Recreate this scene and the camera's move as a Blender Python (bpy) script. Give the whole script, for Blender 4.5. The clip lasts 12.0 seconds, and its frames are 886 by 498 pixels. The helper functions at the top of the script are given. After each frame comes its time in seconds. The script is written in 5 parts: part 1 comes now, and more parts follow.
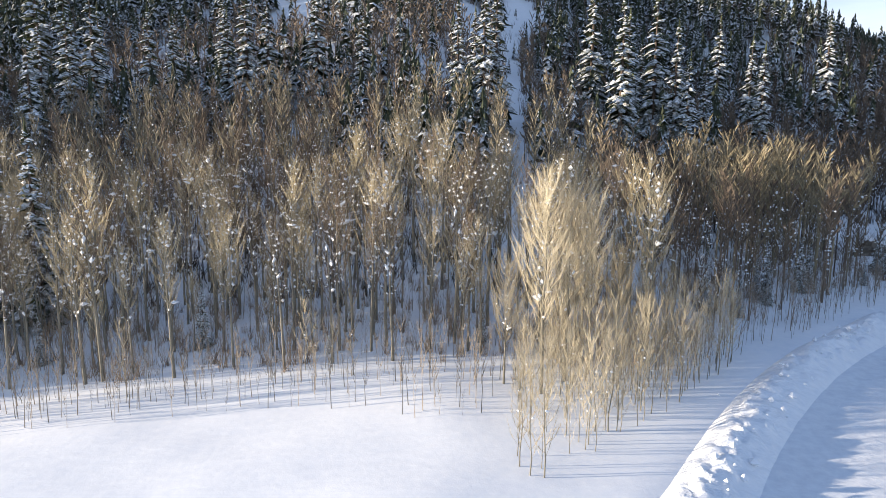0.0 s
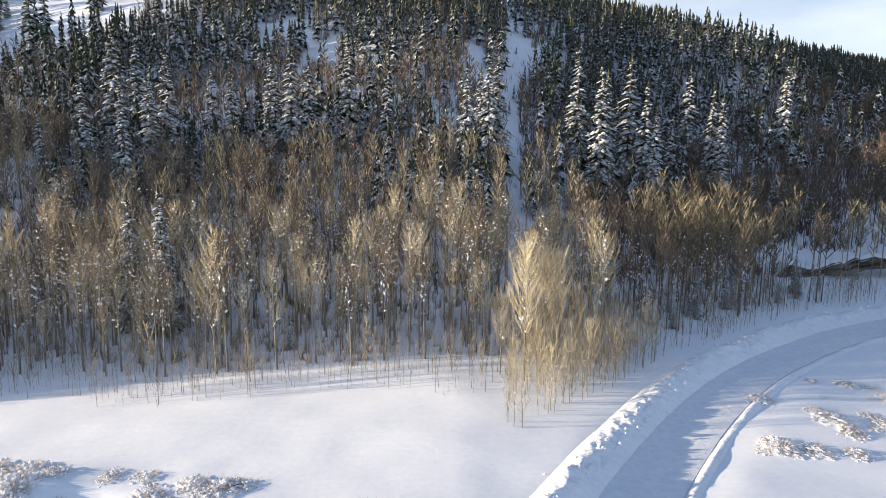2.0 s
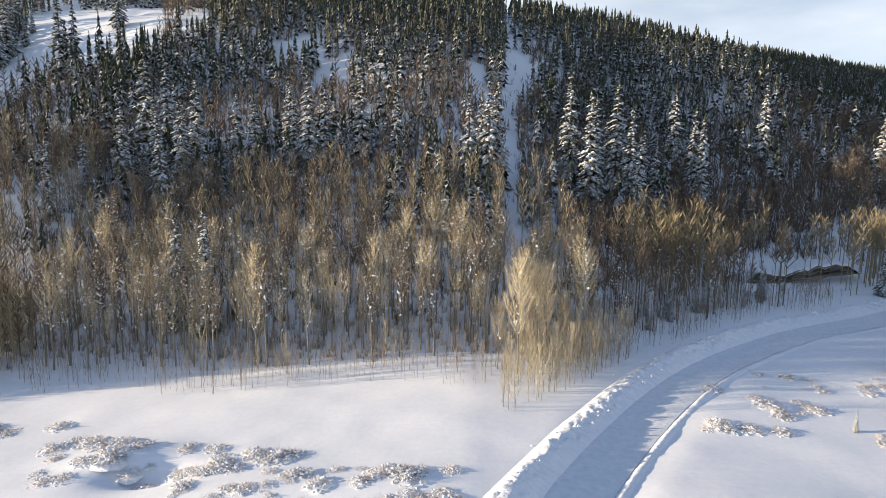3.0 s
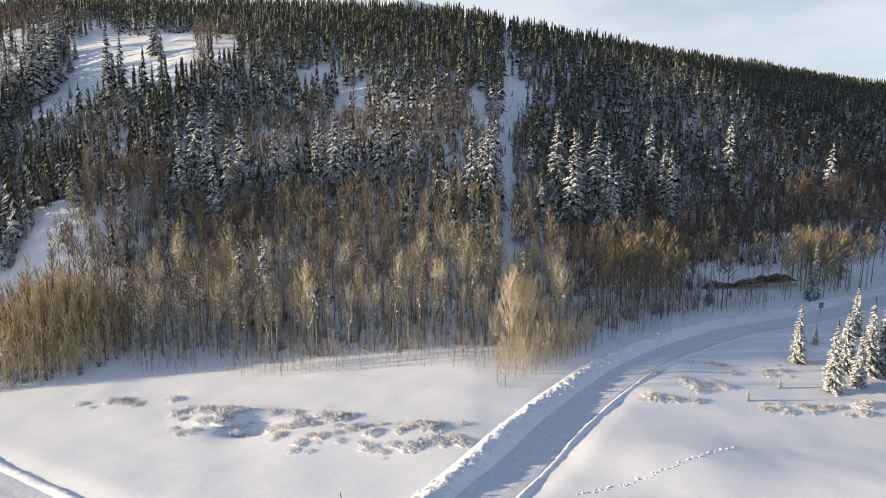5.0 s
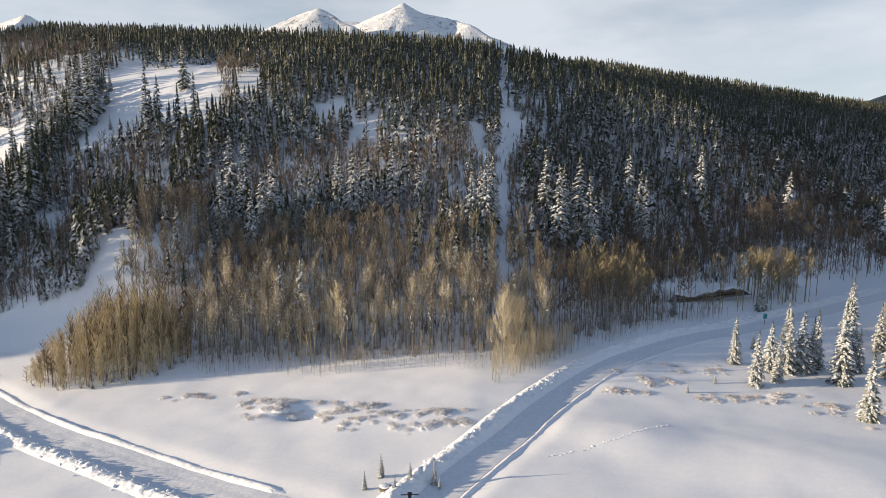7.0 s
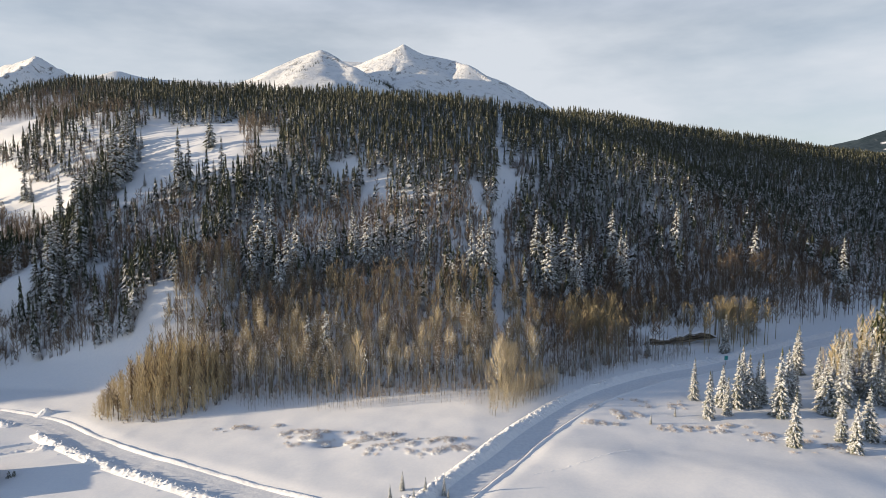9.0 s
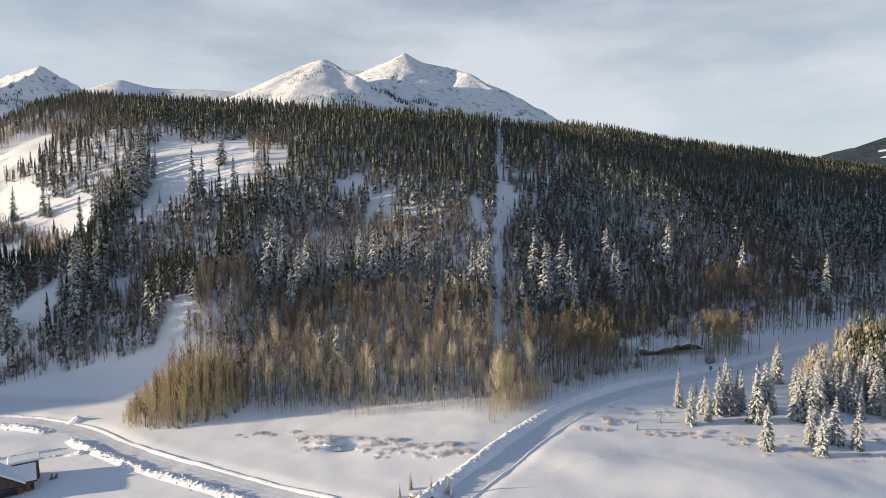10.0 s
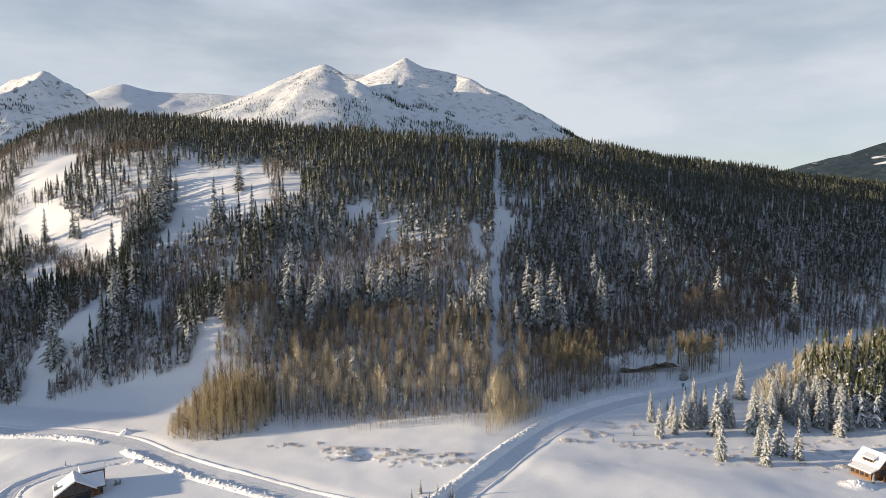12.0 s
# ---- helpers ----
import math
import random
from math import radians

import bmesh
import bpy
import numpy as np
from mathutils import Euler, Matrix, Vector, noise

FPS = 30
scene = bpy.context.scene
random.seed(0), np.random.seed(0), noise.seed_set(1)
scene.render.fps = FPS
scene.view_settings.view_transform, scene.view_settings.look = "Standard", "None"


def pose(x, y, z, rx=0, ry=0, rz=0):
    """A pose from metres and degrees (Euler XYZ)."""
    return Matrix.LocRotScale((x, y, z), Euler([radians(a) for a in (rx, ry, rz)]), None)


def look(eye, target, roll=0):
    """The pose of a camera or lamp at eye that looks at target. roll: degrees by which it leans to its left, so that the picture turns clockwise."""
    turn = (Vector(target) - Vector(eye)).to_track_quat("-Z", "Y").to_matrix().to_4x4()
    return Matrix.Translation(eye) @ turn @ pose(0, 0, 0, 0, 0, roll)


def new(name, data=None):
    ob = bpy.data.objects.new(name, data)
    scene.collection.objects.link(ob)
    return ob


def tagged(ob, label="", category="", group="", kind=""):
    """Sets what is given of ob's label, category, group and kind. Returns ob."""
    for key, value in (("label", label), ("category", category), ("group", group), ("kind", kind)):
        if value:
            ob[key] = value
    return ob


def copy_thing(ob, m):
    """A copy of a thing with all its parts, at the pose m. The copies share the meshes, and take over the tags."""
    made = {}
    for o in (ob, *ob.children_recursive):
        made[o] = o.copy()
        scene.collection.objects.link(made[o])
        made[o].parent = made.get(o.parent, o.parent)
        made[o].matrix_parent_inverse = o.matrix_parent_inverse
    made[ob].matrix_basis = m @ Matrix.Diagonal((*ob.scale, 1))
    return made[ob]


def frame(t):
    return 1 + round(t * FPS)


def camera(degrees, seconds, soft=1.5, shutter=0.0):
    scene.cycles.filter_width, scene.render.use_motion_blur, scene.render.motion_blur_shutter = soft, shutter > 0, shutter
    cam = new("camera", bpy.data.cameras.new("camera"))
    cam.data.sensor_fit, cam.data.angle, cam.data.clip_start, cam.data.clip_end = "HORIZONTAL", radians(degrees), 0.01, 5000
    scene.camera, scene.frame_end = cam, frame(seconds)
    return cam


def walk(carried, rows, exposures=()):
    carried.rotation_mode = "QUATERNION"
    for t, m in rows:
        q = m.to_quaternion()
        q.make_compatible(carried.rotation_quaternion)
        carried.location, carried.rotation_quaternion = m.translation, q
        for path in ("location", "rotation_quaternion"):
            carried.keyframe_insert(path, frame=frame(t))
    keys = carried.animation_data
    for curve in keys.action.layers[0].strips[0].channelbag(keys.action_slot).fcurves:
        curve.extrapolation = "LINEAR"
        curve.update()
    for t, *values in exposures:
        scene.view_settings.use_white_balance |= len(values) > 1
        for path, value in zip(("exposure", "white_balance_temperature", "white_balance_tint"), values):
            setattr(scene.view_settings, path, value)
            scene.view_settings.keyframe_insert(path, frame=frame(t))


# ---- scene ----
cam = camera(70.8, 12.0, 0.7)
PATH = [
    (0, (-0.173, -0.232, 14.477), (-0.172, 1.747, 14.188), 0.5),
    (0.5, (-0.615, -4.851, 15.787), (-0.616, -2.872, 15.497), 0.6),
    (1, (-0.953, -10.112, 17.829), (-0.957, -8.133, 17.537), 0.7),
    (1.5, (-1.343, -15.597, 19.672), (-1.35, -13.619, 19.379), 0.8),
    (2, (-1.691, -21.323, 21.548), (-1.7, -19.345, 21.252), 0.7),
    (2.5, (-2.026, -27.179, 23.428), (-2.037, -25.201, 23.129), 0.8),
    (3, (-2.347, -33.182, 25.313), (-2.36, -31.205, 25.012), 0.7),
    (5, (-3.484, -57.238, 32.419), (-3.502, -55.262, 32.109), 0.6),
    (5.5, (-3.753, -63.236, 34.161), (-3.772, -61.26, 33.85), 0.5),
    (6, (-3.99, -69.25, 35.905), (-4.01, -67.275, 35.594), 0.4),
    (6.5, (-4.188, -75.258, 37.771), (-4.208, -73.281, 37.464), 0.4),
    (8.5, (-5.307, -99.253, 46.012), (-5.326, -97.263, 45.811), 0.3),
    (9, (-5.554, -105.352, 48.066), (-5.573, -103.36, 47.886), 0.3),
    (9.5, (-5.761, -111.427, 50.081), (-5.782, -109.434, 49.918), 0.3),
    (10, (-5.934, -117.466, 52.412), (-5.956, -115.472, 52.253), 0.2),
    (10.5, (-6.112, -123.383, 55.413), (-6.133, -121.39, 55.254), 0.2),
    (11, (-6.277, -129.208, 58.432), (-6.299, -127.214, 58.275), 0.2),
    (11.5, (-6.501, -135.101, 61.439), (-6.523, -133.107, 61.282), 0.2),
    (12, (-6.703, -140.952, 64.313), (-6.725, -138.958, 64.158), 0.2),
]
walk(cam, [(t, look(eye, target, roll)) for t, eye, target, roll in PATH],
     exposures=[(0.0, 1.12, 5700, 10), (2.5, 0.94, 6050, 10), (6.5, 0.64, 6350, 10), (12.0, 0.55, 6400, 10)])

# ---- sky, sun, exposure ----
SUN_AZIMUTH, SUN_HEIGHT = -4.0, 8.5   # degrees past the left side, and above the horizon
world = bpy.data.worlds.new("winter_sky")
scene.world = world
world.use_nodes = True
wn, wl = world.node_tree.nodes, world.node_tree.links
wn.clear()
w_out, w_back = wn.new("ShaderNodeOutputWorld"), wn.new("ShaderNodeBackground")
w_sky = wn.new("ShaderNodeTexSky")
w_sky.sky_type, w_sky.sun_disc = "NISHITA", False
w_sky.sun_elevation, w_sky.sun_rotation = radians(SUN_HEIGHT), radians(-90 + SUN_AZIMUTH)
w_sky.altitude, w_sky.air_density, w_sky.dust_density = 2700, 1.0, 1.2
# thin high cloud over the whole sky
w_co, w_map, w_n1, w_ramp, w_mix = (wn.new("ShaderNodeTexCoord"), wn.new("ShaderNodeMapping"), wn.new("ShaderNodeTexNoise"),
                                    wn.new("ShaderNodeValToRGB"), wn.new("ShaderNodeMixRGB"))
w_map.inputs["Scale"].default_value = (1.0, 1.0, 3.6)
w_map.inputs["Rotation"].default_value = (0.05, 0.1, 0.3)
w_n1.inputs["Scale"].default_value, w_n1.inputs["Detail"].default_value, w_n1.inputs["Roughness"].default_value = 1.7, 6.0, 0.55
w_ramp.color_ramp.elements[0].position, w_ramp.color_ramp.elements[0].color = 0.36, (0.28, 0.28, 0.28, 1)
w_ramp.color_ramp.elements[1].position, w_ramp.color_ramp.elements[1].color = 0.66, (0.93, 0.93, 0.93, 1)
w_tone = wn.new("ShaderNodeMixRGB")   # clouds: bluish overhead, whiter towards the horizon
w_tone.inputs["Color1"].default_value, w_tone.inputs["Color2"].default_value = (1.5, 3.0, 6.6, 1), (6.3, 6.6, 7.0, 1)
wl.new(w_co.outputs["Generated"], w_map.inputs["Vector"])
wl.new(w_map.outputs["Vector"], w_n1.inputs["Vector"])
wl.new(w_n1.outputs["Fac"], w_ramp.inputs["Fac"])
w_sep, w_low, w_mul = wn.new("ShaderNodeSeparateXYZ"), wn.new("ShaderNodeMapRange"), wn.new("ShaderNodeMath")
w_mul.operation = "MULTIPLY"
w_low.inputs["From Min"].default_value, w_low.inputs["From Max"].default_value = 0.24, 0.5
w_low.inputs["To Min"].default_value, w_low.inputs["To Max"].default_value = 1.0, 0.48
wl.new(w_co.outputs["Generated"], w_sep.inputs["Vector"])
wl.new(w_sep.outputs["Z"], w_low.inputs["Value"])
wl.new(w_ramp.outputs["Color"], w_mul.inputs[0])
wl.new(w_low.outputs["Result"], w_mul.inputs[1])
wl.new(w_mul.outputs["Value"], w_mix.inputs["Fac"])
wl.new(w_low.outputs["Result"], w_tone.inputs["Fac"])
wl.new(w_tone.outputs["Color"], w_mix.inputs["Color2"])
wl.new(w_sky.outputs["Color"], w_mix.inputs["Color1"])
wl.new(w_mix.outputs["Color"], w_back.inputs["Color"])
w_back.inputs["Strength"].default_value = 0.078
wl.new(w_back.outputs["Background"], w_out.inputs["Surface"])
sun = new("sun", bpy.data.lights.new("sun", "SUN"))
sun.data.energy, sun.data.angle, sun.data.color = 5.0, radians(0.8), (1.0, 0.79, 0.54)
_a, _h = radians(SUN_AZIMUTH), radians(SUN_HEIGHT)
TO_SUN = Vector((-math.cos(_a) * math.cos(_h), math.sin(_a) * math.cos(_h), math.sin(_h)))
sun.matrix_world = look(TO_SUN * 300, (0, 0, 0))


# ---- materials ----
def shader(name, rough=0.8):
    m = bpy.data.materials.new(name)
    m.use_nodes = True
    b = m.node_tree.nodes["Principled BSDF"]
    b.inputs["Roughness"].default_value = rough
    return m, m.node_tree.nodes, m.node_tree.links, b


def noise_node(n, l, scale, detail=4.0, rough=0.55, stretch=(1, 1, 1)):
    co, mp, t = n.new("ShaderNodeTexCoord"), n.new("ShaderNodeMapping"), n.new("ShaderNodeTexNoise")
    mp.inputs["Scale"].default_value = stretch
    t.inputs["Scale"].default_value, t.inputs["Detail"].default_value, t.inputs["Roughness"].default_value = scale, detail, rough
    l.new(co.outputs["Object"], mp.inputs["Vector"])
    l.new(mp.outputs["Vector"], t.inputs["Vector"])
    return t.outputs["Fac"]


def ramp_node(n, l, fac, stops):
    r = n.new("ShaderNodeValToRGB")
    while len(r.color_ramp.elements) < len(stops):
        r.color_ramp.elements.new(0.5)
    for e, (p, c) in zip(r.color_ramp.elements, stops):
        e.position, e.color = p, (*c, 1)
    l.new(fac, r.inputs["Fac"])
    return r.outputs["Color"]


def bump_node(n, l, b, height, strength, dist, before=None):
    k = n.new("ShaderNodeBump")
    k.inputs["Strength"].default_value, k.inputs["Distance"].default_value = strength, dist
    l.new(height, k.inputs["Height"])
    if before is not None:
        l.new(before, k.inputs["Normal"])
    l.new(k.outputs["Normal"], b.inputs["Normal"])
    return k.outputs["Normal"]


def mix_node(n, l, fac, a, c):
    m = n.new("ShaderNodeMixRGB")
    for sock, v in ((m.inputs["Fac"], fac), (m.inputs["Color1"], a), (m.inputs["Color2"], c)):
        if isinstance(v, (int, float)):
            sock.default_value = v
        elif isinstance(v, tuple):
            sock.default_value = (*v, 1)
        else:
            l.new(v, sock)
    return m.outputs["Color"]


def grainy(name, dark, light, scale, rough=0.8, bump=0.3, dist=0.02, stretch=(1, 1, 1), metal=0.0):
    """A plain material with two scales of variation and relief."""
    m, n, l, b = shader(name, rough)
    f1, f2 = noise_node(n, l, scale, 5, 0.6, stretch), noise_node(n, l, scale * 0.13, 3, 0.5, stretch)
    c1 = ramp_node(n, l, f1, [(0.3, dark), (0.7, light)])
    c2 = ramp_node(n, l, f2, [(0.35, tuple(0.82 * v for v in dark)), (0.65, tuple(min(1.0, 1.1 * v) for v in light))])
    l.new(mix_node(n, l, 0.45, c1, c2), b.inputs["Base Color"])
    bump_node(n, l, b, f1, bump, dist)
    b.inputs["Metallic"].default_value = metal
    return m


def snow_material(name, lo=(0.83, 0.85, 0.88), hi=(0.90, 0.91, 0.92), drift=0.12, fine=0.14, wave=0.12):
    m, n, l, b = shader(name, 0.65)
    big = noise_node(n, l, wave, 4, 0.5, (1.0, 2.2, 1))
    mid, small = noise_node(n, l, 1.6, 5, 0.6), noise_node(n, l, 14, 3, 0.6)
    l.new(ramp_node(n, l, mid, [(0.3, lo), (0.7, hi)]), b.inputs["Base Color"])
    k = bump_node(n, l, b, big, drift, 0.6)
    k = bump_node(n, l, b, mid, fine, 0.10, k)
    bump_node(n, l, b, small, 0.25, 0.015, k)
    b.inputs["Specular IOR Level"].default_value = 0.25
    return m


def frosted(name, dark, light, snow_from, snow_to, scale, lump=1.3):
    """Needles with snow lying on what faces upwards, in uneven patches."""
    m, n, l, b = shader(name, 0.75)
    geo, sep = n.new("ShaderNodeNewGeometry"), n.new("ShaderNodeSeparateXYZ")
    l.new(geo.outputs["Normal"], sep.inputs["Vector"])
    f = noise_node(n, l, scale, 4, 0.65)
    patch = noise_node(n, l, lump, 3, 0.6)
    green = ramp_node(n, l, f, [(0.3, dark), (0.75, light)])
    tint = n.new("ShaderNodeHueSaturation")
    vary = n.new("ShaderNodeMapRange")
    vary.inputs["To Min"].default_value, vary.inputs["To Max"].default_value = 0.6, 1.5
    l.new(geo.outputs["Random Per Island"], vary.inputs["Value"])
    l.new(vary.outputs["Result"], tint.inputs["Value"])
    l.new(green, tint.inputs["Color"])
    a, c = n.new("ShaderNodeMath"), n.new("ShaderNodeMath")
    a.operation, c.operation = "MULTIPLY_ADD", "ADD"
    l.new(patch, a.inputs[0])
    a.inputs[1].default_value, a.inputs[2].default_value = 1.5, -0.75
    l.new(sep.outputs["Z"], c.inputs[0])
    l.new(a.outputs["Value"], c.inputs[1])
    cover = n.new("ShaderNodeMapRange")
    cover.inputs["From Min"].default_value, cover.inputs["From Max"].default_value = snow_from, snow_to
    l.new(c.outputs["Value"], cover.inputs["Value"])
    l.new(mix_node(n, l, cover.outputs["Result"], tint.outputs["Color"], (0.84, 0.86, 0.9)), b.inputs["Base Color"])
    b.inputs["Specular IOR Level"].default_value = 0.15
    return m


def twig_material(name, dark, light):
    m, n, l, b = shader(name, 0.8)
    geo = n.new("ShaderNodeNewGeometry")
    info = n.new("ShaderNodeObjectInfo")
    f = noise_node(n, l, 0.35, 3)
    c = ramp_node(n, l, geo.outputs["Random Per Island"], [(0.0, dark), (1.0, light)])
    c2 = ramp_node(n, l, f, [(0.35, dark), (0.65, light)])
    c3 = mix_node(n, l, 0.5, c, c2)
    hs, vr = n.new("ShaderNodeHueSaturation"), n.new("ShaderNodeMapRange")
    vr.inputs["To Min"].default_value, vr.inputs["To Max"].default_value = 0.6, 1.35
    l.new(info.outputs["Random"], vr.inputs["Value"])
    l.new(vr.outputs["Result"], hs.inputs["Value"])
    l.new(c3, hs.inputs["Color"])
    l.new(hs.outputs["Color"], b.inputs["Base Color"])
    b.inputs["Specular IOR Level"].default_value = 0.2
    return m


SNOW = snow_material("meadow_snow")
SNOW_LUMPY = snow_material("ploughed_snow", drift=0.3, fine=0.9, wave=0.9)
SNOW_CAP = snow_material("lying_snow", drift=0.1, fine=0.3, wave=1.0)
PACKED = snow_material("packed_snow", lo=(0.70, 0.72, 0.76), hi=(0.83, 0.85, 0.87), drift=0.15, fine=0.5, wave=0.5)
NEEDLES = frosted("spruce_needles", (0.03, 0.04, 0.02), (0.10, 0.105, 0.045), 0.50, 0.95, 6.0, 4.5)
FAR_NEEDLES = frosted("frosted_needles", (0.024, 0.032, 0.022), (0.075, 0.082, 0.048), 0.42, 0.84, 2.5, 2.4)
RIDGE_NEEDLES = frosted("ridge_needles", (0.028, 0.033, 0.022), (0.085, 0.085, 0.05), 0.26, 0.80, 2.5, 1.6)
LADEN_NEEDLES = frosted("laden_needles", (0.022, 0.032, 0.017), (0.095, 0.10, 0.045), 0.36, 0.7, 6.0, 3.2)
BARK = grainy("spruce_bark", (0.07, 0.05, 0.035), (0.16, 0.12, 0.09), 9, 0.9, 0.6, 0.02, (1, 1, 0.25))
ASPEN_BARK = grainy("aspen_bark", (0.11, 0.10, 0.075), (0.34, 0.31, 0.24), 4, 0.8, 0.3, 0.01, (1, 1, 0.5))
TWIGS = twig_material("aspen_twigs", (0.155, 0.13, 0.088), (0.52, 0.445, 0.30))
# lighter copy of the aspen twigs, sunlight put into the colour
SUNLIT_TWIGS = twig_material("sunlit_gold_twigs", (0.31, 0.255, 0.155), (0.62, 0.525, 0.335))
GROVE_TWIGS = twig_material("grove_twigs", (0.30, 0.245, 0.145), (0.66, 0.555, 0.35))
SAPLING = twig_material("sapling_twigs", (0.33, 0.285, 0.20), (0.62, 0.545, 0.39))
WILLOW = twig_material("willow_twigs", (0.34, 0.26, 0.18), (0.60, 0.49, 0.36))
# darker copy of the aspen twigs, shade put into the colour
DULL_SHADE_TWIGS = twig_material("shade_grey_aspen_twigs", (0.075, 0.058, 0.044), (0.22, 0.172, 0.125))
BRUSH_TWIGS = twig_material("brown_brush", (0.06, 0.044, 0.034), (0.19, 0.145, 0.105))
EDGE_TWIGS = twig_material("edge_brush", (0.13, 0.10, 0.078), (0.32, 0.255, 0.19))
# near-black: the shade deep in the wood put into the stems' colour
DEEP_SHADE_BRUSH = twig_material("shade_dark_brush_stems", (0.03, 0.026, 0.021), (0.09, 0.074, 0.057))
THIN_STEMS = twig_material("thin_stems", (0.15, 0.125, 0.10), (0.34, 0.29, 0.23))
ROCK = grainy("outcrop_rock", (0.10, 0.085, 0.07), (0.27, 0.23, 0.18), 1.2, 0.9, 0.8, 0.15, (1, 1, 3))
# ---- shape of the land ----
RNG = np.random.RandomState(7)
LATTICE = RNG.rand(8, 256, 256)


def vnoise(x, y, k=0):
    """Smooth value noise, 0 to 1."""
    xi, yi = np.floor(x).astype(int), np.floor(y).astype(int)
    fx, fy = x - xi, y - yi
    fx, fy = fx * fx * (3 - 2 * fx), fy * fy * (3 - 2 * fy)
    g = LATTICE[k % 8]
    a, b = g[xi & 255, yi & 255], g[(xi + 1) & 255, yi & 255]
    c, d = g[xi & 255, (yi + 1) & 255], g[(xi + 1) & 255, (yi + 1) & 255]
    return (a * (1 - fx) + b * fx) * (1 - fy) + (c * (1 - fx) + d * fx) * fy


def fbm(x, y, size, octaves=4, k=0):
    """Layered noise about 0, from -1 to 1."""
    total, amp = 0.0, 1.0
    for i in range(octaves):
        total = total + amp * (2 * vnoise(x / size + 17.3 * i, y / size + 5.1 * i, k + i) - 1)
        size, amp = size * 0.5, amp * 0.5
    return total / 1.6


FOOT_X = (-900, -420, -250, -200, -150, -125, -105, -85, -62, -30, 0, 17, 31, 68, 116, 200, 330, 500, 900)
FOOT_Y = (330, 215, 120, 88, 74, 67, 62, 58, 54, 49, 46, 48, 60, 80, 106, 140, 190, 250, 380)
CREST_X = (-1200, -800, -513, -404, -357, -264, -185, -111, -47, 7, 30, 50, 78, 110, 165, 251, 340, 470, 700, 1200)
CREST_Y = (700, 620, 560, 510, 490, 435, 385, 350, 325, 312, 340, 420, 480, 500, 500, 485, 505, 550, 640, 800)
CREST_Z = (20, 50, 92, 133, 146, 134, 122, 114, 106, 99, 101, 109, 117, 119, 112, 96, 87, 78, 60, 20)
# broad swells of the hillside: centre, radius, height
SWELLS = ((-95, 85, 28, 15.4), (-125, 100, 26, -1.0), (-155, 105, 30, 16.1), (-155, 170, 30, 6.4), (-115, 165, 28, 2.9), (-135, 200, 28, -1.7),
          (-200, 185, 34, -4.9), (-235, 215, 34, -1.3), (-215, 270, 40, 8.8), (-165, 245, 34, 2.6), (60, 225, 34, 8.3), (90, 190, 30, 17.8),
          (125, 175, 36, 8.3), (85, 140, 30, 3.8), (150, 150, 36, 1.2), (30, 330, 45, 5.0), (-65, 95, 22, -4.0), (110, 115, 24, 8.1))
RISE_S = (0, 0.04, 0.24, 0.48, 0.75, 1.0)
RISE_Z = (0, 0.02, 0.26, 0.61, 0.85, 1.0)
ROAD_A = ((-230, 84), (-157, 57), (-126, 49.5), (-104, 40), (-87, 28), (-70, 16), (-52, 5), (-35, -5), (-21, -13), (-13, -20))
ROAD_B = ((-30, -75), (-20, -40), (-13, -20), (-6, -9), (4, 6), (10, 16), (16, 25), (23, 34), (34, 45), (47, 54.5), (64, 63), (80, 72), (102, 84), (130, 96), (170, 112))
DRIVE = ((-92, 27), (-99, 26), (-106, 23), (-113, 19), (-117, 12), (-114, 4), (-106, -1))


def blob(x, y, cx, cy, rx, ry):
    return np.exp(-((x - cx) / rx) ** 2 - ((y - cy) / ry) ** 2)


def meadow(x, y):
    return -1 + 0.07 * np.clip(x, -170, 0) + 0.04 * np.clip(y - 30, 0, 60) + 0.06 * np.clip(x - 95, 0, 60)


def along(pts, step=2.0):
    """Points at even steps along a smooth line through pts."""
    p = np.array(pts, float)
    p = np.vstack([2 * p[0] - p[1], p, 2 * p[-1] - p[-2]])
    out = []
    for i in range(1, len(p) - 2):
        n = max(2, int(np.linalg.norm(p[i + 1] - p[i]) / step))
        for t in np.arange(n) / n:
            a, b, c, d = p[i - 1], p[i], p[i + 1], p[i + 2]
            out.append(0.5 * (2 * b + (c - a) * t + (2 * a - 5 * b + 4 * c - d) * t * t + (3 * b - a - 3 * c + d) * t ** 3))
    out.append(p[-2])
    return np.array(out)


def distance(x, y, line):
    """Distance from a line of points, and its nearest point's coordinates."""
    best = np.full(np.shape(x), 1e9)
    nx, ny = np.zeros_like(best), np.zeros_like(best)
    for (ax, ay), (bx, by) in zip(line[:-1], line[1:]):
        t = np.clip(((x - ax) * (bx - ax) + (y - ay) * (by - ay)) / ((bx - ax) ** 2 + (by - ay) ** 2 + 1e-9), 0, 1)
        px, py = ax + t * (bx - ax), ay + t * (by - ay)
        d = np.hypot(x - px, y - py)
        near = d < best
        best, nx, ny = np.where(near, d, best), np.where(near, px, nx), np.where(near, py, ny)
    return best, nx, ny


LINES = (along(ROAD_A), along(ROAD_B), along(DRIVE))
WIDTHS = (3.2, 3.1, 1.9)


def lift_x(y):
    """The cleared strip that runs straight up the hill."""
    return 9 + (y - 72) * 0.076


def slope_share(x, y):
    """0 at the hill's foot, 1 at its crest."""
    yf, yc = np.interp(x, FOOT_X, FOOT_Y), np.interp(x, CREST_X, CREST_Y)
    return (y - yf) / (yc - yf)


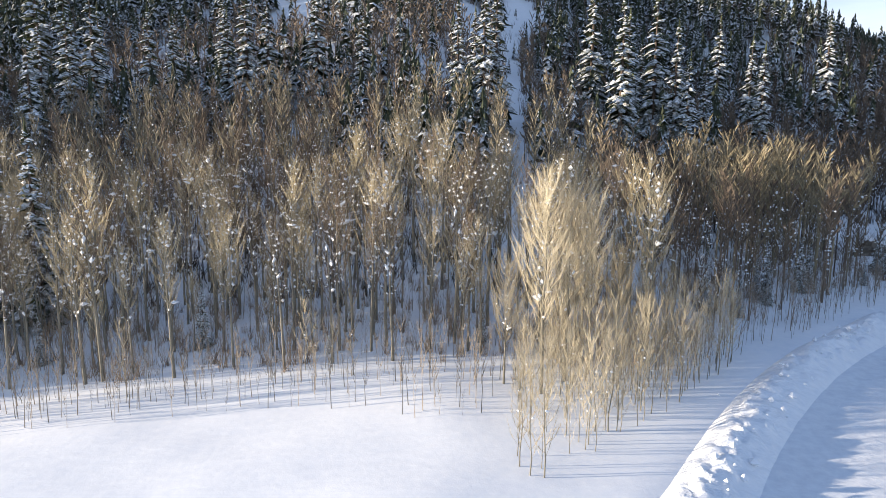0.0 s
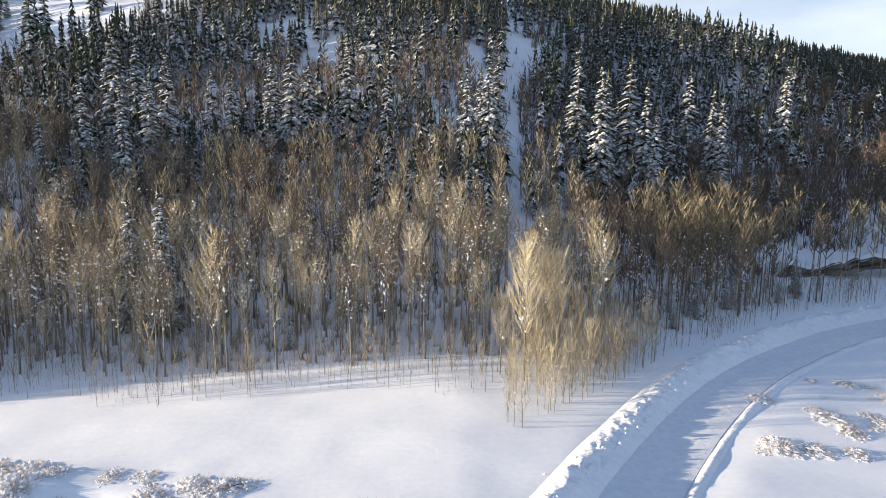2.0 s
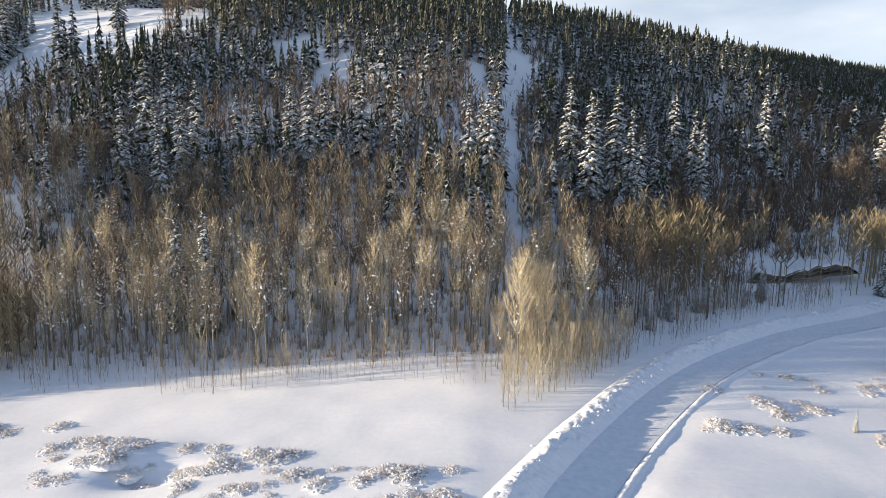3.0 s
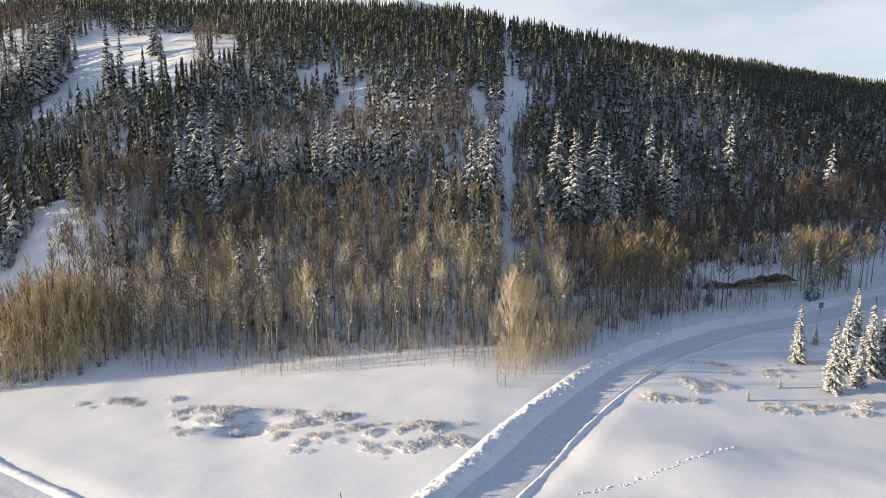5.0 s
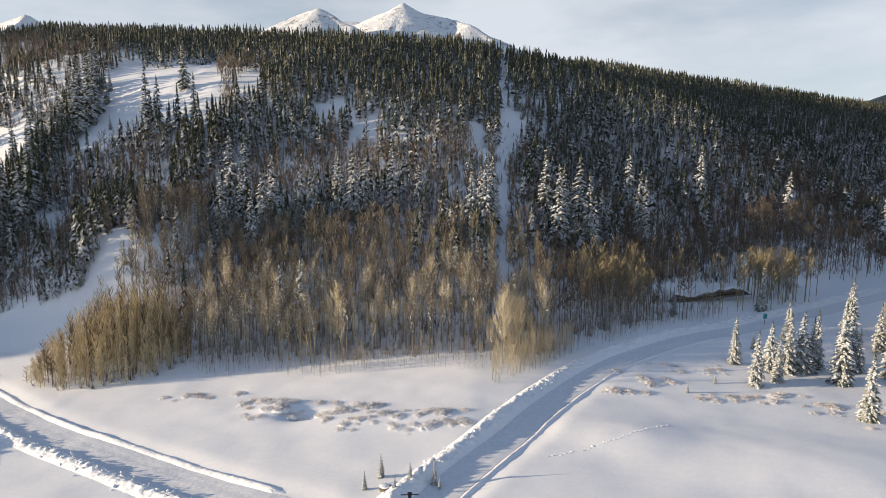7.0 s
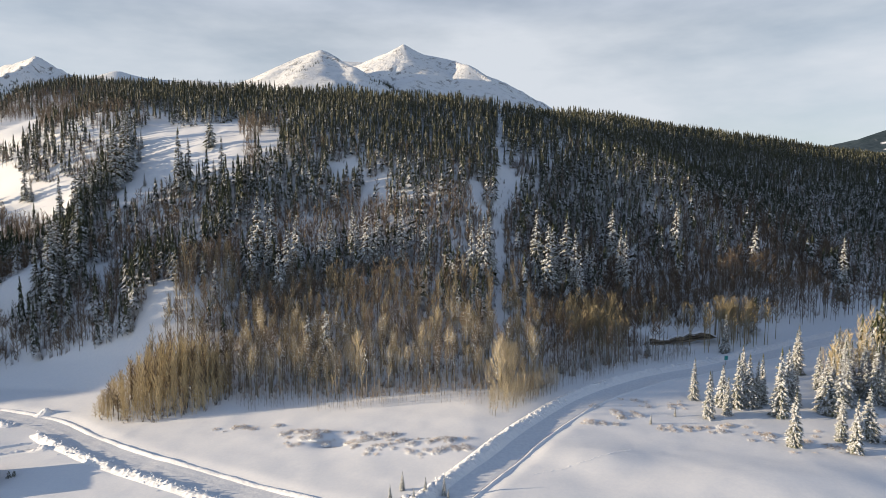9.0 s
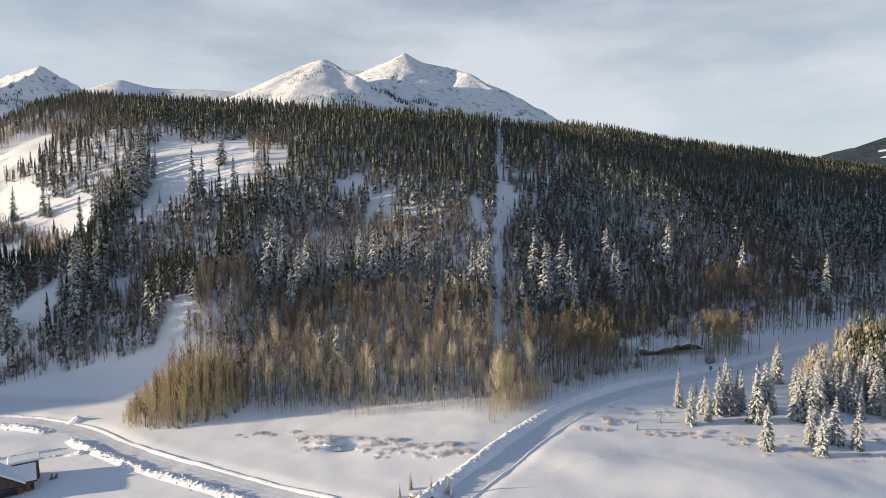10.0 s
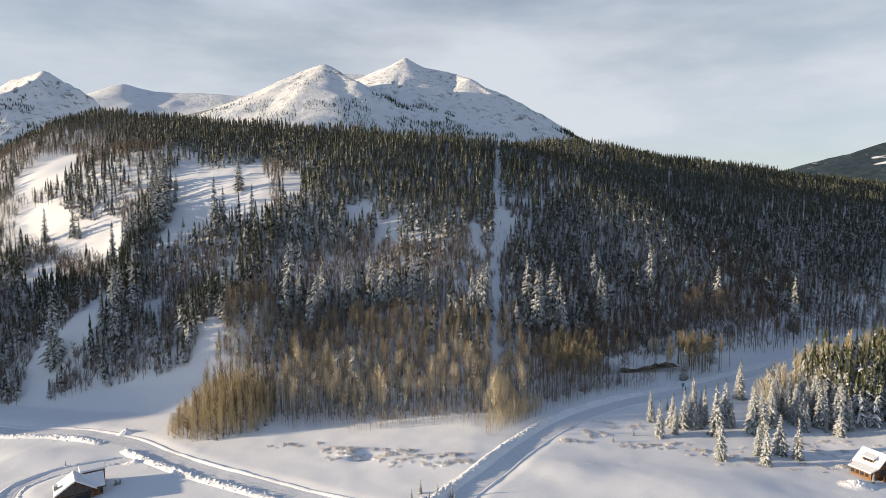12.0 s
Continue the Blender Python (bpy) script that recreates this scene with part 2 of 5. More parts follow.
def raw_ground(x, y):
    s = slope_share(x, y)
    yf, yc, zc = np.interp(x, FOOT_X, FOOT_Y), np.interp(x, CREST_X, CREST_Y), np.interp(x, CREST_X, CREST_Z)
    zf = meadow(x, np.minimum(y, yf))
    z = zf + np.interp(s, RISE_S, RISE_Z) * (zc - zf)
    z = np.where(s > 1, np.maximum(zc - 0.16 * (y - yc), -10), z)
    up = np.clip(s * 3, 0, 1)
    z = z + up * (4.0 * fbm(x, y, 70, 3, 1) + 1.2 * fbm(x, y, 15, 3, 3))
    swell = sum(h * np.exp(-((x - cx) / r) ** 2 - ((y - cy) / r) ** 2) for cx, cy, r, h in SWELLS)
    z = z + swell * np.clip(s * 10, 0, 1)
    # an unseen hill added west of the view to block the low sun
    z = z + 80 * np.exp(-((x + 430) / 100) ** 2 - ((y - 95) / np.where(y < 95, 70, 90)) ** 4)
    # a spur that runs down from the top of the cleared strip
    u, v = (x - 40) * 0.749 - (y - 311) * 0.662, (x - 40) * 0.662 + (y - 311) * 0.749
    z = z + 10 * np.exp(-((u - 80) / 75) ** 2 - (v / 26) ** 2) * np.clip(s * 5, 0, 1)
    z = z + 4 * blob(x, y, -126, 217, 45, 35) - up * 3.0 * np.exp(-((x - lift_x(y) - 4) / 14) ** 2)
    z = z + 0.35 * fbm(x, y, 22, 3, 5) * (1 - up) + (0.06 * fbm(x, y, 3, 2, 2) + 0.14 * fbm(x * 0.6, y, 6, 2, 4)) * (1 - up)
    z = z + 2.0 * blob(x, y, 48, -4, 20, 9) + 0.9 * blob(x, y, 24, 6, 9, 6) + 1.3 * blob(x, y, -128, 32, 13, 6)
    z = z - 1.7 * blob(x, y, -29, 18.5, 3.4, 1.8) + 0.7 * blob(x, y, -33, 21, 5, 3) + 0.6 * blob(x, y, -18, 14, 8, 3) + 0.5 * blob(x, y, -6, 14, 6, 3)
    z = z + 1.1 * blob(x, y, -107.5, 46.5, 2.2, 1.6)
    return z


def ground_z(x, y):
    x, y = np.asarray(x, float), np.asarray(y, float)
    z = raw_ground(x, y)
    close = (np.abs(x) < 240) & (y < 125) & (y > -80)
    if np.any(close):
        xs, ys = np.broadcast_arrays(x, y)
        xs, ys = xs[close], ys[close]
        zs = z[close]
        for line, w in zip(LINES, WIDTHS):
            d, px, py = distance(xs, ys, line)
            k = np.clip((w + 3.0 - d) / 3.0, 0, 1)
            k = k * k * (3 - 2 * k)
            zs = zs * (1 - k) + (raw_ground(px, py) - 0.35) * k
        z = z.copy() if z.shape else np.array(z)
        z[close] = zs
    return z
# ---- end of the land ----


# ---- mesh helpers ----
def mesh_of(name, verts, faces, materials, index=None, smooth=False):
    """A mesh from numpy vertices and faces (triangles or quads)."""
    me = bpy.data.meshes.new(name)
    verts, faces = np.asarray(verts, np.float32), np.asarray(faces, np.int32)
    k = faces.shape[1]
    me.vertices.add(len(verts))
    me.vertices.foreach_set("co", verts.ravel())
    me.loops.add(faces.size)
    me.loops.foreach_set("vertex_index", faces.ravel())
    me.polygons.add(len(faces))
    me.polygons.foreach_set("loop_start", np.arange(0, faces.size, k, dtype=np.int32))
    for m in materials:
        me.materials.append(m)
    if index is not None:
        me.polygons.foreach_set("material_index", np.asarray(index, np.int32))
    me.polygons.foreach_set("use_smooth", np.full(len(faces), bool(smooth)))
    me.update(calc_edges=True)
    me.validate()
    return me


def grid_faces(nx, ny):
    i, j = np.meshgrid(np.arange(nx - 1), np.arange(ny - 1), indexing="ij")
    a = (i * ny + j).ravel()
    return np.stack([a, a + ny, a + ny + 1, a + 1], 1)


class Heap:
    """Collects triangles of many small pieces."""

    def __init__(self):
        self.v, self.f, self.n = [], [], 0

    def add(self, v, f):
        v, f = np.asarray(v, float).reshape(-1, 3), np.asarray(f, int).reshape(-1, 3)
        self.v.append(v)
        self.f.append(f + self.n)
        self.n += len(v)

    def arrays(self):
        return np.concatenate(self.v), np.concatenate(self.f)

    def mesh(self, name, material, smooth=False):
        v, f = self.arrays()
        return mesh_of(name, v, f, [material], None, smooth)


def part_of(name, me, parent, label="", m=None):
    ob = new(name, me)
    ob.parent = parent
    if m is not None:
        ob.matrix_basis = m
    if label:
        ob["label"] = label
    return ob


# ---- ground, one sheet to the horizon ----
def spread(a, b, step, far, growth):
    """Even steps from a to b, then growing ones out to far."""
    out, d = [b], step
    while abs(out[-1]) < abs(far):
        d *= growth
        out.append(out[-1] + math.copysign(d, far))
    return out[1:]


gx = np.array(sorted(spread(0, -175, 1.0, -3000, 1.09)) + list(np.arange(-175, 131, 1.2)) + spread(0, 130, 1.0, 3000, 1.09))
gy = np.array(sorted(spread(0, -40, 1.0, -1500, 1.25)) + list(np.arange(-40, 86, 1.0)) + list(np.arange(86, 560, 5.0)) + spread(0, 560, 5.0, 4600, 1.25))
GX, GY = np.meshgrid(gx, gy, indexing="ij")
GZ = ground_z(GX, GY)
ground = new("ground", mesh_of("ground", np.stack([GX, GY, GZ], -1).reshape(-1, 3), grid_faces(len(gx), len(gy)), [SNOW], None, True))
tagged(ground, "smooth untouched snow over a valley meadow and hillside", "snow ground", kind="structure")


# ---- roads and ploughed banks ----
def side_of(line):
    d = np.gradient(line, axis=0)
    d /= np.linalg.norm(d, axis=1)[:, None]
    return np.stack([-d[:, 1], d[:, 0]], 1)


def road_surface(name, pts, half, label):
    line = along(pts, 1.0)
    nrm = side_of(line)
    across = np.linspace(-half, half, 13)
    P = line[:, None, :] + nrm[:, None, :] * across[None, :, None]
    z = ground_z(P[..., 0], P[..., 1]) + 0.06
    rut = -0.05 * (np.exp(-((np.abs(across) - 0.85) / 0.28) ** 2))
    z = z + rut[None, :] + 0.02 * fbm(P[..., 0], P[..., 1], 1.2, 2, 3)
    v = np.concatenate([P, z[..., None]], -1).reshape(-1, 3)
    ob = new(name, mesh_of(name, v, grid_faces(len(line), len(across))[:, ::-1], [PACKED], None, True))
    return tagged(ob, label, "road", kind="structure")


def snow_bank(name, pts, offset, width, height, rough, label, start=0.0, end=1.0, seed=0):
    """A ridge of ploughed snow along one side of a road, rough along its crest."""
    step = 0.3
    line = along(pts, step)
    nrm = side_of(line)
    n = len(line)
    keep = slice(int(start * n), int(end * n))
    line, nrm = line[keep], nrm[keep]
    across = np.linspace(-1, 1, 21 if width > 1.2 else 11)
    P = line[:, None, :] + nrm[:, None, :] * (offset + across[None, :, None] * width)
    x, y = P[..., 0], P[..., 1]
    run = np.arange(len(line))[:, None] * step
    tall = height * (0.8 + 0.45 * fbm(run + 0 * x, 0 * x + seed * 7.7, 7, 3, seed))
    ends = np.clip(np.minimum(run, run[-1] - run) / 3.0, 0, 1)
    body = np.clip(1 - np.abs(across[None, :]) ** 1.5, 0, 1)
    crest = np.clip(body * 1.6 - 0.25, 0, 1) ** 1.3
    lumps = rough * (0.55 * np.abs(fbm(x, y, 1.4, 3, seed + 1)) + 0.5 * np.abs(fbm(x, y, 0.75, 3, seed + 2)) ** 0.8 - 0.15)
    z = ground_z(x, y) - 0.08 + ends * (body * tall + crest * lumps)
    v = np.concatenate([P, z[..., None]], -1).reshape(-1, 3)
    ob = new(name, mesh_of(name, v, grid_faces(len(line), len(across)), [SNOW_LUMPY], None, True))
    return tagged(ob, label, "snow bank", kind="structure")


road_surface("road_lane", ROAD_B, 2.7, "packed snow lane with grey wheel ruts")
road_surface("road_valley", ROAD_A, 2.9, "wide ploughed road of packed snow")
road_surface("driveway", DRIVE, 1.5, "narrow ploughed driveway curving to a house")
snow_bank("bank_1", ROAD_B, 4.0, 2.0, 1.25, 0.75, "high rough bank of ploughed snow clods beside the lane", 0.22, 1.0, 1)
snow_bank("bank_2", ROAD_B, -3.2, 0.6, 0.34, 0.12, "low smooth ridge of ploughed snow along the lane", 0.24, 0.93, 2)
snow_bank("bank_3", ROAD_A, 3.4, 0.9, 0.6, 0.15, "low bright ridge of ploughed snow along the road", 0.0, 0.93, 3)
snow_bank("bank_4", ROAD_A, -4.2, 1.6, 0.9, 0.8, "lumpy bank of ploughed snow clods along the road", 0.0, 0.535, 4)
snow_bank("bank_5", ROAD_A, -4.2, 1.7, 1.0, 0.8, "lumpy bank of ploughed snow clods along the road", 0.575, 0.93, 5)
snow_bank("bank_6", DRIVE, -2.3, 0.9, 0.5, 0.4, "ploughed snow edging a driveway", 0.1, 0.95, 6)
snow_bank("bank_7", DRIVE, 2.3, 0.9, 0.45, 0.4, "ploughed snow edging a driveway", 0.1, 0.95, 7)


# ---- far mountains ----
def mountain(name, ridges, box, step, slope, label, material, rough=20):
    x, y = np.meshgrid(np.arange(box[0], box[1], step), np.arange(box[2], box[3], step), indexing="ij")
    z = np.full(x.shape, -400.0)
    wx, wy = x + 0.6 * rough * fbm(x, y, 260, 3, 1), y + 0.6 * rough * fbm(x, y, 260, 3, 4)
    for ridge in ridges:
        for (ax, ay, az), (bx, by, bz) in zip(ridge[:-1], ridge[1:]):
            t = np.clip(((wx - ax) * (bx - ax) + (wy - ay) * (by - ay)) / ((bx - ax) ** 2 + (by - ay) ** 2), 0, 1)
            d = np.hypot(wx - ax - t * (bx - ax), wy - ay - t * (by - ay))
            z = np.maximum(z, az + t * (bz - az) - slope * d * (1 - 0.00018 * np.minimum(d, 1500)))
    z = z + rough * (0.45 * fbm(x, y, 150, 5, 2) + 0.8 * (0.35 - np.abs(fbm(x, y, 240, 4, 5)))) * np.clip((900 - z) / 260, 0.2, 1)
    ob = new(name, mesh_of(name, np.stack([x, y, z], -1).reshape(-1, 3), grid_faces(*x.shape), [material], None, True))
    return tagged(ob, label, "mountain", kind="structure"), (x, y, z)


def mountain_snow():
    m, n, l, b = shader("mountain_snow", 0.75)
    geo, sep = n.new("ShaderNodeNewGeometry"), n.new("ShaderNodeSeparateXYZ")
    l.new(geo.outputs["Normal"], sep.inputs["Vector"])
    f, g = noise_node(n, l, 0.03, 8, 0.72, (1, 1, 0.5)), noise_node(n, l, 0.006, 4, 0.6)
    steep = n.new("ShaderNodeMapRange")
    steep.inputs["From Min"].default_value, steep.inputs["From Max"].default_value = 0.93, 0.80
    l.new(sep.outputs["Z"], steep.inputs["Value"])
    k = n.new("ShaderNodeMath")
    k.operation = "MULTIPLY"
    l.new(steep.outputs["Result"], k.inputs[0])
    l.new(ramp_node(n, l, f, [(0.53, (0, 0, 0)), (0.60, (0.9, 0.9, 0.9))]), k.inputs[1])
    l.new(mix_node(n, l, k.outputs["Value"], ramp_node(n, l, g, [(0.3, (0.84, 0.86, 0.88)), (0.7, (0.91, 0.92, 0.92))]), (0.20, 0.19, 0.18)), b.inputs["Base Color"])
    bump_node(n, l, b, f, 0.7, 14.0)
    return m


MOUNTAIN = mountain_snow()
# bluish base colour: the haze of distance put into the wood
HAZY_WOOD = frosted("haze_blue_wooded_slope", (0.012, 0.022, 0.028), (0.045, 0.062, 0.075), 1.12, 1.2, 0.06, 0.008)
_, PEAK = mountain("mountain_main", [
    [(-700, 3500, 700), (-480, 3330, 735), (-300, 3300, 815), (-259, 3300, 838), (-150, 3290, 780), (-30, 3290, 757), (60, 3350, 730), (290, 3420, 655), (520, 3450, 545), (730, 3500, 430), (1300, 3700, 150)],
    [(-30, 3290, 757), (90, 3100, 690), (200, 2950, 590), (330, 2800, 450)],
    [(-259, 3300, 838), (-225, 3120, 690), (-240, 2950, 560), (-180, 2700, 420)],
    [(290, 3420, 655), (330, 3200, 520), (420, 2950, 380)],
], (-1100, 1500, 2300, 3900), 14, 0.66, "snowy mountain peak with sunlit ridges and bare rock bands", MOUNTAIN)
_, SHOULDER = mountain("mountain_shoulder", [
    [(-1500, 3000, 380), (-1080, 2900, 515), (-880, 2890, 610), (-720, 2880, 680), (-615, 2870, 712), (-430, 2700, 600), (-270, 2500, 430), (-170, 2350, 300)],
    [(-615, 2870, 712), (-640, 2600, 520), (-600, 2350, 380)],
], (-1700, 300, 2000, 3300), 16, 0.58, "rounded snowy mountain shoulder with scattered trees", MOUNTAIN)
_, LEFTPEAK = mountain("mountain_west", [
    [(-3000, 3100, 480), (-2350, 3000, 590), (-2100, 2950, 665), (-2010, 2930, 690), (-1850, 2900, 600), (-1650, 2850, 500), (-1400, 2800, 350)],
    [(-2010, 2930, 690), (-1950, 2780, 600), (-1985, 2580, 480), (-2080, 2380, 350)],
    [(-1850, 2900, 600), (-1790, 2700, 470), (-1800, 2500, 360)],
    [(-2350, 3000, 590), (-2300, 2780, 500), (-2380, 2500, 360)],
], (-3100, -1200, 2100, 3400), 16, 0.78, "steep snowy peak with rocky ribs", MOUNTAIN, 46)
mountain("mountain_range", [
    [(-2600, 3900, 640), (-2150, 3800, 700), (-2050, 3800, 790), (-1850, 3800, 735), (-1400, 3800, 720), (-1100, 3850, 720), (-850, 3900, 880), (-500, 3950, 870), (0, 4000, 650)],
], (-2900, 600, 3300, 4300), 36, 0.5, "distant snowy mountain range", MOUNTAIN)
mountain("mountain_east", [
    [(700, 1700, 90), (900, 1600, 150), (1080, 1550, 200), (1400, 1600, 290), (1900, 1700, 360)],
], (500, 2300, 1100, 2100), 24, 0.35, "far wooded mountain with haze-blue painted in and snowy clearings", HAZY_WOOD, 25)


def mountain_trees(name, grid, lo, hi, keep, seed, label):
    """Scattered conifers on a mountain's lower flanks, fewer towards the tree line."""
    x, y, z = (a.ravel() for a in grid)
    rng = np.random.RandomState(seed)
    k = rng.randint(0, len(x), 60000)
    px, py, pz = x[k] + 18 * rng.rand(len(k)), y[k] + 18 * rng.rand(len(k)), z[k]
    patch = fbm(px, py, 130, 4, seed)
    ok = (pz > lo - 60) & (patch > keep + 0.9 * (pz - lo) / (hi - lo)) & (pz < hi)
    px, py, pz = px[ok][:5000], py[ok][:5000], pz[ok][:5000]
    n = len(px)
    h, r = 9 + 7 * rng.rand(n), 2.2 + 1.0 * rng.rand(n)
    v = np.zeros((n, 4, 3))
    q = 6.28 * rng.rand(n)
    for j in range(3):
        v[:, j] = np.stack([px + r * np.cos(q + 2.09 * j), py + r * np.sin(q + 2.09 * j), pz - 6], 1)
    v[:, 3] = np.stack([px, py, pz + h], 1)
    f = (np.array([(0, 1, 3), (1, 2, 3), (2, 0, 3)])[None] + 4 * np.arange(n)[:, None, None]).reshape(-1, 3)
    tagged(new(name, mesh_of(name, v.reshape(-1, 3), f, [FAR_NEEDLES])), label, "far wood", kind="stuff")


mountain_trees("shoulder_trees", SHOULDER, 330, 720, -0.25, 3, "dark conifers scattered over a snowy mountain shoulder")
mountain_trees("peak_trees", PEAK, 380, 560, 0.0, 4, "dark conifers below a snowy peak")
mountain_trees("west_trees", LEFTPEAK, 330, 600, -0.1, 5, "dark conifers on the flanks of a snowy peak")


# ---- trees: small pieces ----
def cone3(a, b, r):
    """A thin three-sided spike from a to b: twig or stem tip."""
    a, b = np.asarray(a, float), np.asarray(b, float)
    d = b - a
    d = d / (np.linalg.norm(d) + 1e-9)
    u = np.cross(d, (0.3, 0.9, 0.2))
    u /= np.linalg.norm(u) + 1e-9
    w = np.cross(d, u)
    ring = [a + r * (math.cos(q) * u + math.sin(q) * w) for q in (0, 2.094, 4.189)]
    return np.array(ring + [b]), np.array([(0, 1, 3), (1, 2, 3), (2, 0, 3)])


def tube(points, radii, k=5):
    """A tapered stem through points."""
    p = np.asarray(points, float)
    d = np.gradient(p, axis=0)
    d /= np.linalg.norm(d, axis=1)[:, None] + 1e-9
    u = np.cross(d, (0.31, 0.9, 0.23))
    u /= np.linalg.norm(u, axis=1)[:, None] + 1e-9
    w = np.cross(d, u)
    q = np.arange(k) * 2 * math.pi / k
    v = (p[:, None] + np.asarray(radii)[:, None, None] * (np.cos(q)[None, :, None] * u[:, None] + np.sin(q)[None, :, None] * w[:, None])).reshape(-1, 3)
    f = []
    for i in range(len(p) - 1):
        for j in range(k):
            a, b = i * k + j, i * k + (j + 1) % k
            f += [(a, b, b + k), (a, b + k, a + k)]
    return v, np.array(f)


OCTA_V = np.array([(1, 0, 0), (0, 1, 0), (-1, 0, 0), (0, -1, 0), (0, 0, 1), (0, 0, -1)], float)
OCTA_F = np.array([(0, 1, 4), (1, 2, 4), (2, 3, 4), (3, 0, 4), (1, 0, 5), (2, 1, 5), (3, 2, 5), (0, 3, 5)])


def clump(heap, p, size, rng, flat=0.6, small=False):
    if small:   # a lump drawn out along a twig
        size, flat = size * 0.55, 0.55 + 0.5 * rng.rand()
        d = rng.randn(3) * np.array([1.0, 1.0, 0.8])
        v = OCTA_V * (1 + 0.8 * (rng.rand(6, 1) - 0.5)) * np.array([size, size * 0.8, size * flat])
        heap.add(v + (v @ d)[:, None] * d * 0.22 + np.asarray(p), OCTA_F)
        return
    v = OCTA_V * (1 + 0.35 * (rng.rand(6, 1) - 0.5)) * np.array([size, size * (0.7 + 0.5 * rng.rand()), size * flat])
    q = rng.rand() * 6.28
    c, s = math.cos(q), math.sin(q)
    heap.add(v @ np.array([[c, s, 0], [-s, c, 0], [0, 0, 1]]) + np.asarray(p), OCTA_F)


# ---- a spruce that stands near the way ----
def spruce_meshes(seed, height, radius, whorls=28, per=11, laden=0.7):
    rng = np.random.RandomState(seed)
    needle, white = Heap(), Heap()
    up = np.array([0, 0, 1.0])
    for i in range(whorls):
        t = (i + 0.6 * rng.rand()) / whorls
        reach = radius * (1 - t) ** 0.72 * (0.86 + 0.28 * rng.rand()) + 0.10
        n = max(5, int(per * (0.5 + 0.6 * (1 - t))))
        turn = rng.rand() * 6.28
        for j in range(n):
            q = turn + (j + 0.9 * (rng.rand() - 0.5)) * 6.28 / n
            r = reach * (0.62 + 0.52 * rng.rand())
            z = height * (0.04 + 0.92 * min(1.0, t + 1.4 * (rng.rand() - 0.5) / whorls))
            out, side = np.array([math.cos(q), math.sin(q), 0.0]), np.array([-math.sin(q), math.cos(q), 0.0])
            droop = r * (0.22 + 0.30 * rng.rand()) * (1.2 - 0.8 * t)
            sk = (0.20 * r + 0.09) * (0.8 + 0.5 * rng.rand())
            base = up * z
            m = base + out * (0.55 * r) + up * (0.04 * r - droop * 0.35)
            e = base + out * r - up * droop
            v = [base + up * 0.08, base - up * 0.12,
                 m + side * sk - up * 0.14 * r, m - side * sk - up * 0.14 * r, m + up * (0.07 * r + 0.03), m - up * (0.05 * r + 0.1),
                 e + side * sk * 0.45 - up * 0.06, e - side * sk * 0.45 - up * 0.06, e + out * 0.14 * r - up * 0.1 * r]
            needle.add(v, [(0, 2, 4), (0, 4, 3), (1, 5, 2), (1, 3, 5), (4, 2, 6), (4, 6, 8), (4, 8, 7), (4, 7, 3), (5, 8, 6), (5, 6, 2), (5, 7, 8), (5, 3, 7)])
            # side sprays that hang from the branch
            for sgn in (-1, 1):
                a = base + out * r * (0.45 + 0.3 * rng.rand()) + up * (0.02 - droop * 0.4)
                needle.add(*cone3(a, a + side * sgn * (0.22 * r + 0.08) + out * 0.18 * r - up * (0.14 * r + 0.10 * rng.rand()), 0.05 + 0.035 * r))
            if rng.rand() < laden:
                for b in range(1 + int(2 * rng.rand() + r)):
                    u = 0.35 + 0.65 * rng.rand()
                    p = base + out * (u * r) + up * (0.06 + 0.05 * r - droop * u * u) + side * (0.5 * sk * (rng.rand() - 0.5))
                    clump(white, p, (0.09 + 0.10 * r) * (0.6 + 0.6 * rng.rand()), rng, 0.42)
    for q in (0, 2.1, 4.2):
        needle.add(*cone3((0.05 * math.cos(q), 0.05 * math.sin(q), height * 0.93), (0, 0, height * (1 + 0.01 * q)), 0.10))
    tv, tf = tube([(0, 0, -0.6), (0.02, 0, height * 0.3), (0, 0.03, height * 0.7), (0, 0, height * 0.97)],
                  [0.02 * height, 0.014 * height, 0.007 * height, 0.015], 6)
    return (mesh_of("trunk", tv, tf, [BARK], None, True), needle.mesh("crown", NEEDLES), white.mesh("snow", SNOW_CAP))


